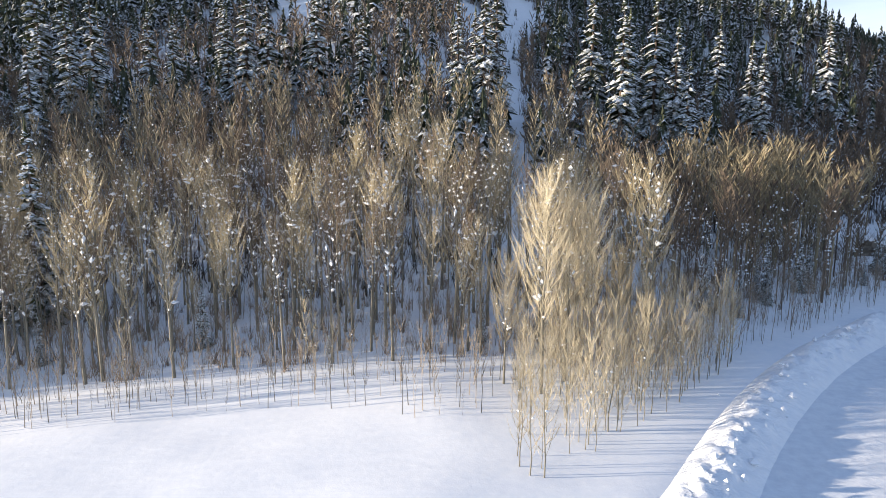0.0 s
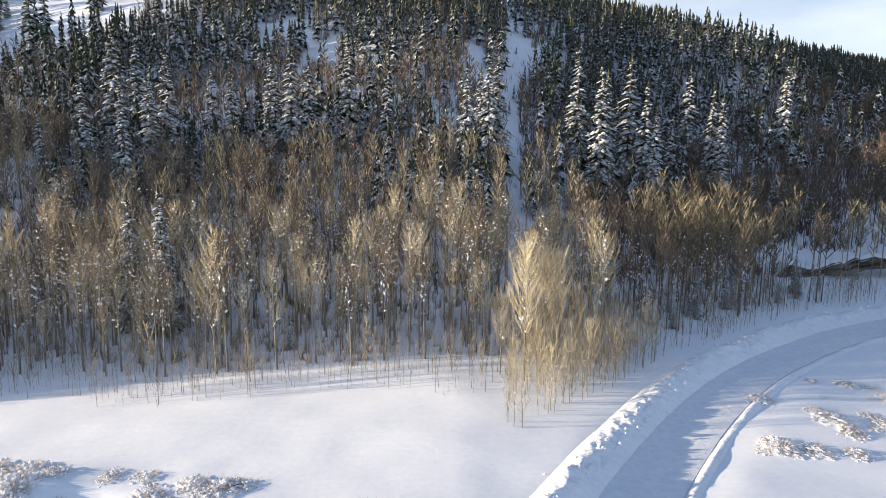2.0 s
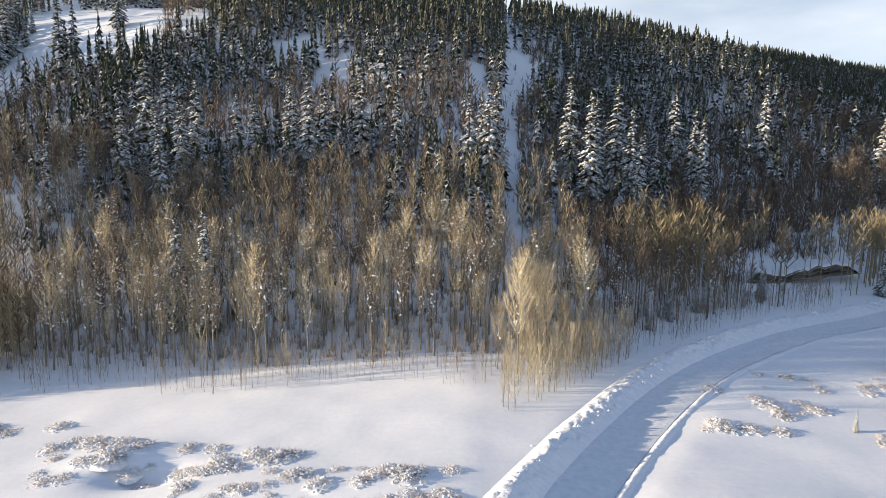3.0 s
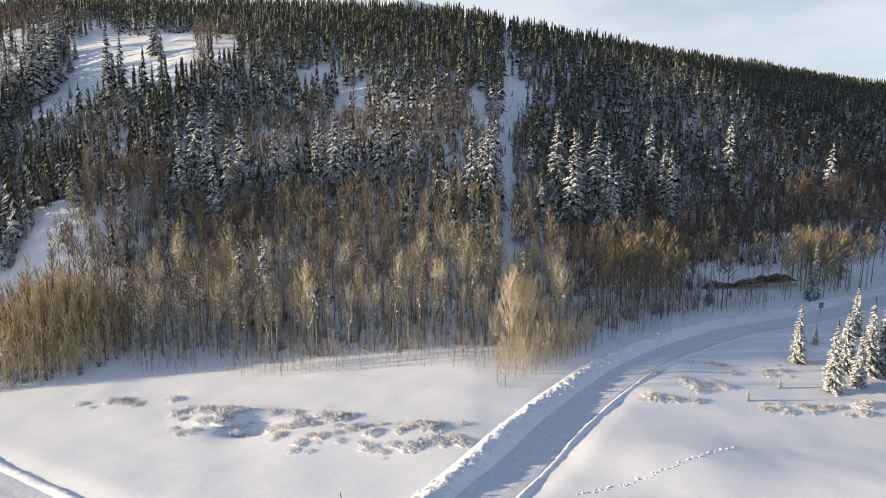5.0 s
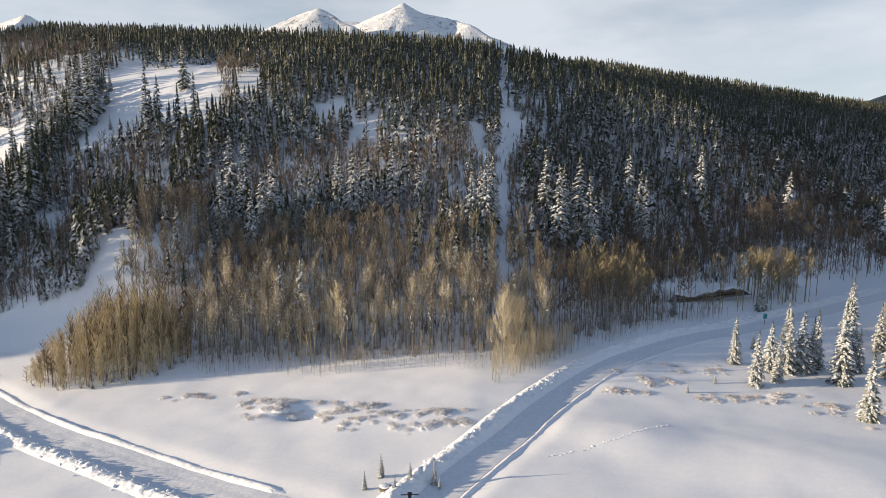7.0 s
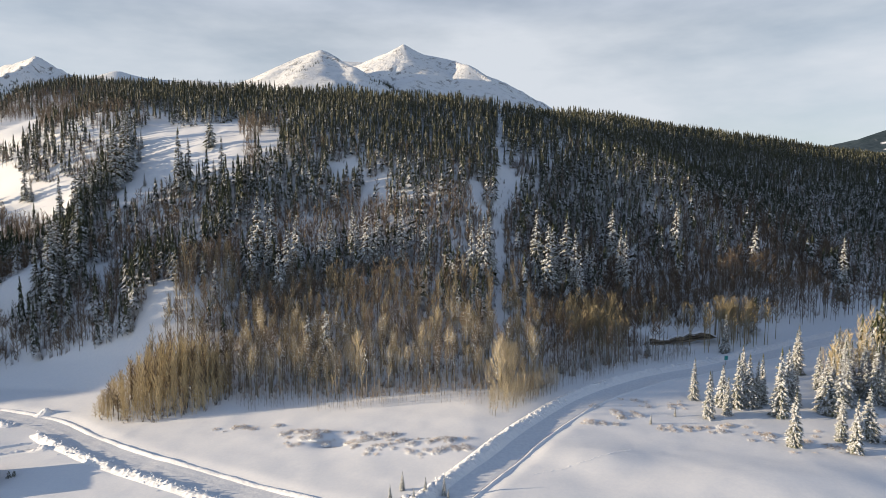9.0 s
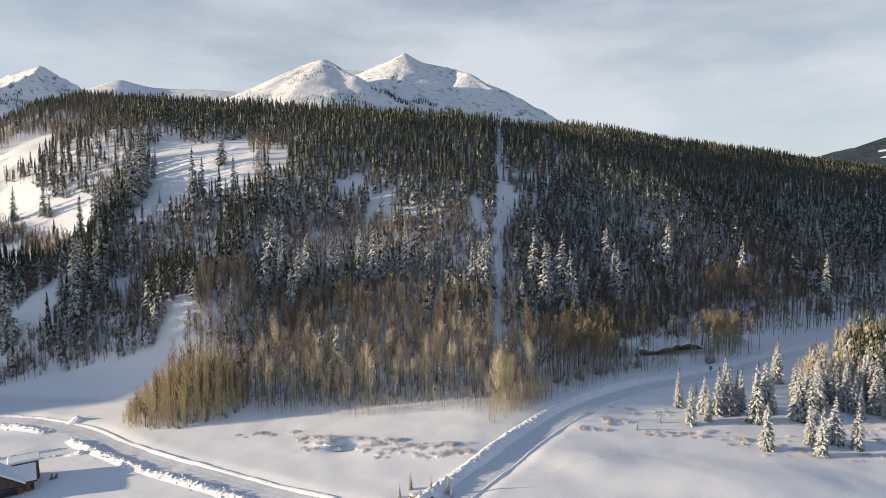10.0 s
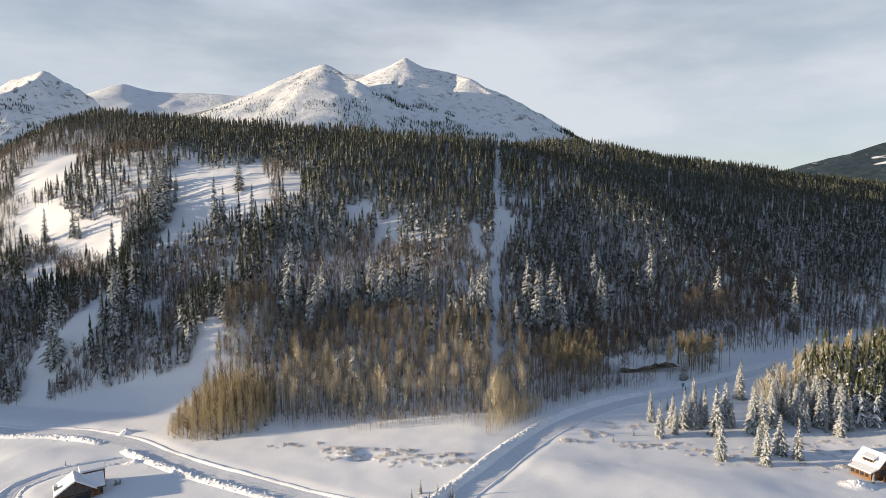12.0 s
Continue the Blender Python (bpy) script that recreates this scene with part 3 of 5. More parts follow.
# ---- a bare aspen ----
def aspen_meshes(seed, height, spread_r, limbs=20, twigs=17, flecks=17, crown_from=0.38, stem_r=0.011, material=None, upward=1.0):
    rng = np.random.RandomState(seed)
    stem, crown, white = Heap(), Heap(), Heap()
    lean = (rng.rand(2) - 0.5) * 0.06 * height
    hs = np.array([-0.04, 0.15, 0.4, 0.65, 0.85, 1.0]) * height
    mid = np.stack([lean[0] * (hs / height) ** 2 + 0.05 * rng.randn(6), lean[1] * (hs / height) ** 2 + 0.05 * rng.randn(6), hs], 1)
    rad = stem_r * height * np.array([1.25, 1.0, 0.8, 0.5, 0.25, 0.06])
    stem.add(*tube(mid, rad, 6))

    def on_stem(t):
        return np.array([np.interp(t * height, hs, mid[:, k]) for k in range(3)])

    for i in range(limbs):
        t = crown_from + (0.95 - crown_from) * (i + rng.rand()) / limbs
        a = on_stem(t)
        q = i * 2.4 + rng.rand()
        c, s = math.cos(q), math.sin(q)
        u = (t - crown_from) / (1 - crown_from)
        size = spread_r * (0.75 + 0.4 * math.sin(math.pi * u)) * (1 - 0.6 * u * u) * (0.7 + 0.6 * rng.rand())
        rise = size * (1.2 + 1.0 * rng.rand()) * upward
        b = a + np.array([c * size * 0.55, s * size * 0.55, rise * 0.4])
        e = a + np.array([c * size * 0.95, s * size * 0.95, rise * 1.05])
        crown.add(*tube([a, b, e], [0.0018 * height, 0.0011 * height, 0.006], 3))
        for j in range(twigs):
            u = 0.2 + 0.8 * (j + rng.rand()) / twigs
            p = a + (b - a) * min(1, u * 2) if u < 0.5 else b + (e - b) * (u * 2 - 1)
            w = q + (rng.rand() - 0.5) * 3.4
            ln = size * (0.34 + 0.55 * rng.rand())
            tip = p + np.array([math.cos(w) * ln * 0.55, math.sin(w) * ln * 0.5, ln * (0.65 + 0.5 * rng.rand())])
            crown.add(*cone3(p, tip, 0.0008 * height + 0.004))
        if rng.rand() < flecks / limbs:
            u = 0.2 + 0.6 * rng.rand()
            clump(white, a + (b - a) * u + np.array([0, 0, 0.07]), 0.10 + 0.24 * rng.rand() ** 1.7, rng, 0.45, True)
            clump(white, b + (e - b) * 0.5 * rng.rand() + np.array([0, 0, 0.05]), 0.07 + 0.12 * rng.rand(), rng, 0.5, True)
    for j in range(int(twigs * 2)):
        t = 0.72 + 0.26 * rng.rand()
        p = on_stem(t)
        w, ln = rng.rand() * 6.28, height * (0.05 + 0.07 * rng.rand())
        crown.add(*cone3(p, p + np.array([math.cos(w) * ln * 0.35, math.sin(w) * ln * 0.35, ln]), 0.0010 * height + 0.006))
    if white.n == 0:
        clump(white, on_stem(0.5) + np.array([0.1, 0, 0]), 0.1, rng)
    return stem.mesh("trunk", ASPEN_BARK, True), crown.mesh("crown", material or TWIGS), white.mesh("snow", SNOW_CAP)


def tree_thing(name, meshes, label, category, group, crown_label="", snow_label="clumps of lying snow"):
    root = new(name)
    tagged(root, label, category, group)
    part_of("trunk", meshes[0], root)
    part_of("crown", meshes[1], root, crown_label)
    tagged(part_of("snow", meshes[2], root, snow_label), kind="stuff")
    return root


def stand(ob, x, y, size=1.0, turn=0.0, sink=0.1, lean=0.0):
    z = float(ground_z(x, y)) - sink
    return pose(x, y, z, lean, 0, turn) @ Matrix.Scale(size, 4)


# ---- far woods as joined stuff ----
def far_spruce(seed, layers, k):
    """A spruce a hundred metres and more away: ragged drooping skirts of branches. Height 1, radius 1."""
    rng = np.random.RandomState(seed)
    h = Heap()
    for i in range(layers):
        t = i / layers
        top, low = min(1.0, t + 1.9 / layers), t + 0.06
        r = (1 - t) ** 0.9 * (0.85 + 0.3 * rng.rand())
        turn = rng.rand() * 6.28
        q = turn + np.arange(k) * 6.283 / k
        rr = r * np.where(np.arange(k) % 2, 0.50, 1.0) * (0.75 + 0.5 * rng.rand(k))
        z = low + np.where(np.arange(k) % 2, 0.07, 0.0) * (1 - t) + 0.03 * rng.randn(k)
        v = np.concatenate([[[0.04 * rng.randn(), 0.04 * rng.randn(), top]], np.stack([rr * np.cos(q), rr * np.sin(q), z], 1)])
        h.add(v, [(0, 1 + j, 1 + (j + 1) % k) for j in range(k)])
    return h.arrays()


def far_aspen(seed, limbs, twigs, thick=0.019, low=0.36):
    """A bare aspen a hundred metres and more away. Height 1, radius 1 at the crown."""
    rng = np.random.RandomState(seed)
    h = Heap()
    v, f = tube([(0, 0, -0.05), (0.03, 0, 0.5), (0, 0.02, 0.95)], [0.075, 0.055, 0.008], 3)
    h.add(v, f)
    for i in range(limbs):
        t = low + (0.92 - low) * i / limbs
        q = i * 2.4 + rng.rand()
        r = (0.95 - 0.6 * (t - low) / (1 - low)) * (0.6 + 0.5 * rng.rand())
        a, e = np.array([0, 0, t]), np.array([r * math.cos(q), r * math.sin(q), t + 0.07 + 0.11 * rng.rand()])
        h.add(*cone3(a, e, thick * 1.15))
        for j in range(twigs):
            p = a + (e - a) * (0.25 + 0.7 * rng.rand())
            w = q + (rng.rand() - 0.5) * 3
            h.add(*cone3(p, p + np.array([0.30 * math.cos(w), 0.30 * math.sin(w), 0.035 + 0.06 * rng.rand()]), thick))
    return h.arrays()


def strew(name, templates, places, material, label, category):
    """One joined mesh of many trees. places: rows of x, y, z, height, radius, turn."""
    places = np.asarray(places)
    vs, fs, n = [], [], 0
    for k, (tv, tf) in enumerate(templates):
        rows = places[k::len(templates)]
        if not len(rows):
            continue
        c, s = np.cos(rows[:, 5]), np.sin(rows[:, 5])
        x = (tv[None, :, 0] * c[:, None] - tv[None, :, 1] * s[:, None]) * rows[:, 4:5] + rows[:, 0:1]
        y = (tv[None, :, 0] * s[:, None] + tv[None, :, 1] * c[:, None]) * rows[:, 4:5] + rows[:, 1:2]
        z = tv[None, :, 2] * rows[:, 3:4] + rows[:, 2:3]
        vs.append(np.stack([x, y, z], -1).reshape(-1, 3))
        fs.append((tf[None] + (np.arange(len(rows)) * len(tv))[:, None, None]).reshape(-1, 3) + n)
        n += len(rows) * len(tv)
    ob = new(name, mesh_of(name, np.concatenate(vs), np.concatenate(fs), [material]))
    return tagged(ob, label, category, kind="stuff")


def jittered(x0, x1, y0, y1, cell, seed):
    rng = np.random.RandomState(seed)
    x, y = np.meshgrid(np.arange(x0, x1, cell), np.arange(y0, y1, cell), indexing="ij")
    x = (x + cell * 0.95 * rng.rand(*x.shape)).ravel()
    y = (y + cell * 0.95 * rng.rand(*y.shape)).ravel()
    return x, y, rng


# bare snow on the hill, as outlines on the plan
WEST_SNOW = (
    ((-163, 197), (-168, 221), (-179, 235), (-177, 257), (-152, 238), (-125, 250), (-99, 181), (-103, 163), (-121, 176), (-132, 172), (-138, 161), (-149, 155), (-154, 174)),
    ((-282, 256), (-248, 241), (-222, 217), (-196, 213), (-174, 184), (-165, 155), (-224, 199), (-258, 215)),
    ((-310, 290), (-316, 336), (-286, 328), (-250, 264), (-266, 264), (-285, 260)),
    ((-232, 188), (-215, 184), (-192, 150), (-214, 155)))
MID_SNOW = (
    ((-62, 181), (-45, 180), (-40, 167), (-54, 164)), ((-44, 168), (-33, 174), (-32, 157), (-42, 147)), ((-33, 158), (-14, 153), (-14, 148), (-31, 151)),
    ((-102, 217), (-92, 219), (-84, 180), (-94, 183)), ((16, 178), (29, 186), (27, 167), (21, 158), (13, 138), (12, 146)), ((3, 162), (9, 165), (8, 138), (3, 136)))
LOW_SNOW = (
    ((-161, 136), (-157, 114), (-160, 103), (-169, 101), (-172, 95), (-160, 70), (-150, 72), (-153, 92), (-145, 99), (-145, 110)),
    ((-101, 90), (-91, 90), (-88, 79), (-90, 70), (-97, 64), (-112, 66), (-102, 78), (-98, 82)),
    ((52, 92), (85, 104), (82, 82), (52, 71)), ((84, 77), (99, 102), (120, 109), (92, 60)), ((-114, 142), (-105, 139), (-104, 131), (-110, 131)), ((-139, 118), (-128, 126), (-124, 111), (-130, 107)))
THIN_SNOW = ((-247, 264), (-195, 254), (-177, 227), (-165, 179), (-205, 213), (-228, 223))


def inside(x, y, outline):
    """True within a closed outline on the plan."""
    hit = np.zeros(np.shape(x), bool)
    for (ax, ay), (bx, by) in zip(outline, outline[1:] + outline[:1]):
        if ay != by:
            hit ^= ((ay > y) != (by > y)) & (x < ax + (y - ay) * (bx - ax) / (by - ay))
    return hit


def open_snow(x, y):
    """True where no trees stand: clearings, the strip up the hill."""
    wx, wy = x + 2.2 * fbm(x, y, 8, 2, 6), y + 3.2 * fbm(x, y, 8, 2, 3)
    gone = np.zeros(np.shape(x), bool)
    for outline in WEST_SNOW + MID_SNOW + LOW_SNOW:
        gone |= inside(wx, wy, outline)
    gone |= inside(wx, wy, THIN_SNOW) & (distance(x, y, RIBS[0])[0] > 5) & (vnoise(x / 1.3, y / 1.3, 4) < 0.45 + 0.3 * fbm(x, y, 12, 2, 1))
    gone |= (np.abs(x - lift_x(y) - 0.6 * fbm(y, y, 14, 2, 2)) < 1.9 + 1.5 * fbm(x, y, 9, 2, 1)) & (y < 325) & (y > 64)
    gone |= (x < -92) & (x > -172) & (wy < np.interp(x, (-165, -150, -129, -106, -99, -94), (75, 77, 80, 78, 79, 83)))
    return gone


def from_foot(x, y):
    """Metres up from the foot of the hill."""
    return y - np.interp(x, FOOT_X, FOOT_Y) + np.interp(x, (-66, -54, 14, 24, 60, 74), (0, 6.5, 6.5, 3, 3, 0))


RIBS = (((-186, 252), (-175, 224), (-170, 202), (-163, 178), (-163, 150), (-142, 120), (-140, 98)), ((-124, 170), (-110, 168), (-97, 160), (-94, 135), (-102, 108), (-101, 80)),
        ((-250, 262), (-215, 232), (-205, 205)), ((-240, 190), (-214, 160), (-175, 130)))
# more (or less) spruce than round about: centre, half lengths, change of share
MIXED = ((-45, 138, 22, 12, -0.55), (-10, 138, 24, 14, -0.5), (-88, 118, 14, 20, -0.5), (-72, 158, 26, 18, 0.35), (-70, 107, 15, 8, 0.4), (-31, 112, 13, 5, 0.4),
         (24, 205, 9, 55, -0.45), (4, 100, 9, 7, 0.4), (32, 103, 11, 9, 0.5), (80, 112, 42, 13, -0.4), (122, 122, 26, 14, -0.3), (70, 143, 18, 12, 0.2),
         (-205, 182, 40, 15, -0.5), (-290, 375, 62, 42, -0.9), (-62, 200, 16, 7, -0.5), (-142, 104, 16, 12, 0.25), (60, 228, 26, 24, -0.25))


def conifer_share(x, y):
    """How much of the wood is spruce at a place, 0 to 1."""
    d = from_foot(x, y)
    middle = np.interp(d, (0, 40, 50, 66, 100, 128, 150), (0.0, 0.03, 0.3, 0.3, 0.55, 0.85, 0.97))
    east = np.interp(d, (0, 20, 45, 70, 105), (0.03, 0.08, 0.3, 0.6, 0.95))
    rib = np.minimum.reduce([distance(x, y, line)[0] for line in RIBS])
    west = 0.8 * np.exp(-(rib / 9.0) ** 2) + 0.16 + 0.85 * np.clip((slope_share(x, y) - 0.58) / 0.16, 0, 1)
    e, w = np.clip((x - 16) / 12, 0, 1), np.clip((-82 - x) / 12, 0, 1)
    share = middle * (1 - e - w) + east * e + west * w
    share = share + 0.55 * fbm(x, y, 22, 3, 2) + sum(k * blob(x, y, cx, cy, rx, ry) for cx, cy, rx, ry, k in MIXED)
    return np.clip(share, 0.02, 0.98)


# ---- the woods on the hill ----
def tree_rows(x, y, rng, lo, hi, ratio):
    h = lo + (hi - lo) * rng.rand(len(x))
    return np.stack([x, y, ground_z(x, y) - 0.2, h, h * ratio * (0.8 + 0.4 * rng.rand(len(x))), 6.28 * rng.rand(len(x))], 1)


def in_reach(x, y):
    # second term adds unseen trees left of the view for their cast shade
    return (np.abs(x + 6) < 0.74 * (y + 141) + 12) | ((x < 0) & (x > -330) & (y < 210))


NEAR_T = [far_spruce(50 + i, 12, 10) for i in range(6)]
FAR_T = [far_spruce(70 + i, 7, 6) for i in range(8)]
ASPEN_T = [far_aspen(90 + i, 20, 6, 0.012) for i in range(6)]
TALL_T = [far_aspen(95 + i, 14, 7, 0.011, 0.56) for i in range(6)]
FAR_ASPEN_T = [far_aspen(110 + i, 8, 2, 0.035) for i in range(6)]

fx, fy, frng = jittered(-480, 470, 44, 600, 3.0, 11)
fs = slope_share(fx, fy)
upper = from_foot(fx, fy) > 125
ok = (fs > 0.0) & (fs < 1.06) & ~open_snow(fx, fy) & in_reach(fx, fy) & (frng.rand(len(fx)) < np.where(upper, np.interp(fy, (200, 300, 500), (0.9, 0.75, 0.6)), 1.0))
fx, fy, fs, upper = fx[ok], fy[ok], fs[ok], upper[ok]
spr = (frng.rand(len(fx)) < conifer_share(fx, fy)) & ~((from_foot(fx, fy) < 36) & (np.abs(fx) < 62))
lower = tree_rows(fx[spr & ~upper], fy[spr & ~upper], frng, 6, 13.5, 0.175)
lower[:, 3] *= 1 + 0.45 * np.exp(-(np.minimum.reduce([distance(lower[:, 0], lower[:, 1], line)[0] for line in RIBS]) / 7.0) ** 2)
strew("hillside_spruces", NEAR_T, lower, FAR_NEEDLES, "frosted spruces covering the lower hillside", "spruce wood")
strew("ridge_spruces", FAR_T, tree_rows(fx[spr & upper], fy[spr & upper], frng, 7, 13, 0.16), RIDGE_NEEDLES, "dense dark spruces covering the upper hillside and ridge", "spruce wood")

# bare aspens: a dense golden stand at the foot, thinner and darker ones above
ax_, ay_, arng = jittered(-110, 130, 44, 165, 2.15, 21)
ad_ = from_foot(ax_, ay_)
ok = (ad_ > 0.0) & (ax_ > -92 + 5 * fbm(ax_, ay_, 9, 2, 3)) & (distance(ax_, ay_, LINES[1])[0] > 8) & (ad_ < np.where(ax_ > 20, 26, 50) + 12 * fbm(ax_, ay_, 20, 2, 4)) & ~open_snow(ax_, ay_) & (arng.rand(len(ax_)) > 0.8 * conifer_share(ax_, ay_) + 0.08)
ax_, ay_ = ax_[ok], ay_[ok]
edge = from_foot(ax_, ay_)
order = np.argsort(np.where((ax_ > -62) & (ax_ < 17), edge, 1e3))
first, rest = order[:290], order[290:]
# east of the strip only two sun patches keep the lighter twigs
golden = ((ax_[rest] < 20) & (arng.rand(len(rest)) < 0.5)) | (blob(ax_[rest], ay_[rest], 37, 75, 9, 7) + blob(ax_[rest], ay_[rest], 86, 90, 8, 6) > 0.4)
east = (ax_[rest] > 19) & ~golden
slim = rest[east][arng.rand(east.sum()) < 0.75]
for name, some, wood, words in (("foothill_aspens", rest[golden], TWIGS, "bare golden-brown aspens crowded along the foot of the hill"), ("shaded_aspens", rest[~golden & ~east], DULL_SHADE_TWIGS, "bare aspens painted shade-brown among golden ones at the hill's foot")):
    strew(name, ASPEN_T, tree_rows(ax_[some], ay_[some], arng, 5.5, 13.5, 0.115), wood, words, "aspen wood")
strew("lane_aspens", TALL_T, tree_rows(ax_[slim], ay_[slim], arng, 7, 13.5, 0.11), DULL_SHADE_TWIGS, "tall slim aspens painted shade-brown with bare trunks above the lane", "aspen wood")
bx_, by_, brng = jittered(-430, 220, 44, 480, 2.3, 31)
bd_ = from_foot(bx_, by_)
ok = (bd_ > np.where((bx_ > -92) & (bx_ < 130), np.where(bx_ > 20, 22, 46), 0.0)) & (bd_ < np.where(bx_ < -88, 170 + np.clip(-180 - bx_, 0, 180), 140) + 25 * fbm(bx_, by_, 30, 2, 1)) & (slope_share(bx_, by_) < 1.03) & (brng.rand(len(bx_)) < np.where(bx_ < -200, 0.6, np.where((bx_ < -88) & (bd_ < 60), 1.0, 0.72))) & ~open_snow(bx_, by_) & (brng.rand(len(bx_)) > np.where((bx_ < -88) & (bd_ < 60), 0.5, 0.95) * conifer_share(bx_, by_)) & in_reach(bx_, by_)
low = ok & (bx_ < -88) & (bd_ < 45)
strew("west_foot_aspens", [far_aspen(120 + i, 10, 4, 0.022, 0.24) for i in range(6)], tree_rows(bx_[low], by_[low], brng, 4.5, 9, 0.17), DULL_SHADE_TWIGS, "bare brown aspens crowded along the western foot of the hill", "aspen wood")
ok &= ~low
strew("hillside_aspens", FAR_ASPEN_T, tree_rows(bx_[ok], by_[ok], brng, 5.5, 9.5, 0.17), DULL_SHADE_TWIGS, "bare brown aspens mixed into the hillside wood", "aspen wood")
FLECK = []
for i in range(6):
    fh, fr = Heap(), np.random.RandomState(130 + i)
    for j in range(8):
        q, t = 6.28 * fr.rand(), 0.3 + 0.55 * fr.rand()
        v = OCTA_V * (1 + 0.9 * (fr.rand(6, 1) - 0.5)) * np.array([0.075, 0.055, 0.0065]) * (0.4 + 1.1 * fr.rand())
        fh.add(v + np.array([0.6 * math.cos(q) * fr.rand(), 0.6 * math.sin(q) * fr.rand(), t]), OCTA_F)
    FLECK.append(fh.arrays())
flecked = np.concatenate([rest, rest[::2]])
strew("snow_flecks", FLECK, tree_rows(ax_[flecked], ay_[flecked], arng, 8, 13, 0.13), SNOW_CAP, "clumps of snow caught in bare aspen twigs", "lying snow")
half = np.flatnonzero(ok)[::5]
strew("snow_flecks_above", FLECK, tree_rows(bx_[half], by_[half], brng, 5, 9, 0.16), SNOW_CAP, "clumps of snow caught in hillside trees", "lying snow")

# aspens along the foot of the hill, one by one
ASPENS = [tree_thing("aspen_tree", aspen_meshes(200 + i, 12.0, 1.15, 26, 20, 18, 0.36 + 0.03 * (i % 3), 0.0085, DULL_SHADE_TWIGS if i in (1, 4) else SUNLIT_TWIGS if i in (0, 3) else TWIGS), "tall bare aspen with grey-brown twigs flecked with snow" if i in (1, 4) else "tall bare aspen with golden twigs flecked with snow", "aspen", "aspens at the forest edge", "bare twigs") for i in range(7)]
for i, k in enumerate(first):
    m = stand(None, ax_[k], ay_[k], 0.72 + 0.45 * arng.rand(), 360 * arng.rand(), 0.1, 3 * (arng.rand() - 0.5))
    if i < 7:
        ASPENS[i].matrix_basis = m
    else:
        copy_thing(ASPENS[i % 7], m)

# thin saplings standing in the snow before the wood
def sapling(seed):
    rng = np.random.RandomState(seed)
    h = Heap()
    h.add(*cone3((0, 0, -0.05), (0.05 * rng.randn(), 0.05 * rng.randn(), 1), 0.0075))
    for i in range(7):
        t, q = 0.35 + 0.5 * rng.rand(), 6.28 * rng.rand()
        h.add(*cone3((0, 0, t), (0.10 * math.cos(q), 0.10 * math.sin(q), t + 0.2 + 0.12 * rng.rand()), 0.0045))
    return h.arrays()


sx, sy, srng = jittered(-62, 66, 34, 84, 0.72, 41)
se = from_foot(sx, sy)
ok = (se > -5.5 + 4.0 * fbm(sx, sy, 11, 2, 3)) & (se < 16) & (srng.rand(len(sx)) < 0.42 + 0.35 * fbm(sx, sy, 7, 2, 5)) & (np.abs(sx - lift_x(sy)) > 1.0) & (distance(sx, sy, LINES[1])[0] > 7)
strew("edge_saplings", [sapling(400 + i) for i in range(8)], tree_rows(sx[ok], sy[ok], srng, 1.6, 5.2, 1.0)[:, [0, 1, 2, 3, 3, 5]], THIN_STEMS, "thin bare saplings standing in snow before the wood", "saplings")
# the same two sun patches again, in the twig colour painted sunlit
gpx, gpy = np.concatenate([37 + 5.5 * srng.randn(50), 86 + 4.5 * srng.randn(45), 52 + 28 * srng.rand(22)]), np.concatenate([75 + 4 * srng.randn(50), 89 + 2.5 * srng.randn(45), 77 + 9 * srng.rand(22)])
strew("golden_aspens", TALL_T, tree_rows(gpx, gpy, srng, 10, 14.5, 0.12), SUNLIT_TWIGS, "tall aspens with sunlight painted into their golden crowns above the lane", "aspen wood")

# brush on the floor of the wood, near-black for the shade between trunks
def shrub(seed, stems=11):
    rng = np.random.RandomState(seed)
    h = Heap()
    for i in range(stems):
        q, out, w = 6.28 * rng.rand(), rng.rand() ** 0.7, 6.28 * rng.rand()
        b = np.array([0.65 * out * math.cos(q), 0.65 * out * math.sin(q), 0.65 + 0.4 * rng.rand()])
        h.add(*cone3((0.35 * out * math.cos(w), 0.35 * out * math.sin(w), -0.05), b, 0.022))
    return h.arrays()


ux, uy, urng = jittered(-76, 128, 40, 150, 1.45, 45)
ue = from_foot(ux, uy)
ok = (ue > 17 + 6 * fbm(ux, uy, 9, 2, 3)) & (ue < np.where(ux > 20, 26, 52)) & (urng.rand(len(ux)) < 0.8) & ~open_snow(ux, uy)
strew("understory", [shrub(440 + i) for i in range(6)], tree_rows(ux[ok], uy[ok], urng, 1.3, 3.6, 0.75), DEEP_SHADE_BRUSH, "leafless brush on the floor of the wood, painted near-black for shade", "brush")

ok = (ue > 4 + 4 * fbm(ux, uy, 7, 2, 2)) & (ue < 20) & (urng.rand(len(ux)) < 0.75) & ~open_snow(ux, uy) & (distance(ux, uy, LINES[1])[0] > 8)
strew("edge_brush", [shrub(445 + i, 14) for i in range(6)], tree_rows(ux[ok], uy[ok], urng, 0.9, 2.6, 0.7), EDGE_TWIGS, "low tan-brown brush in the snow along the forest edge", "brush")
hx, hy, hrn = jittered(-250, 170, 80, 260, 2.1, 46)
hd = from_foot(hx, hy)
ok = (hd > np.where(hx > 20, 24, np.where(hx < -84, 0.5, 50))) & (hd < 140 + 20 * fbm(hx, hy, 20, 2, 2)) & ~open_snow(hx, hy) & (hrn.rand(len(hx)) > 0.7 * conifer_share(hx, hy))
brush_rows = tree_rows(hx[ok], hy[ok], hrn, 2.4, 5.5, 0.6)
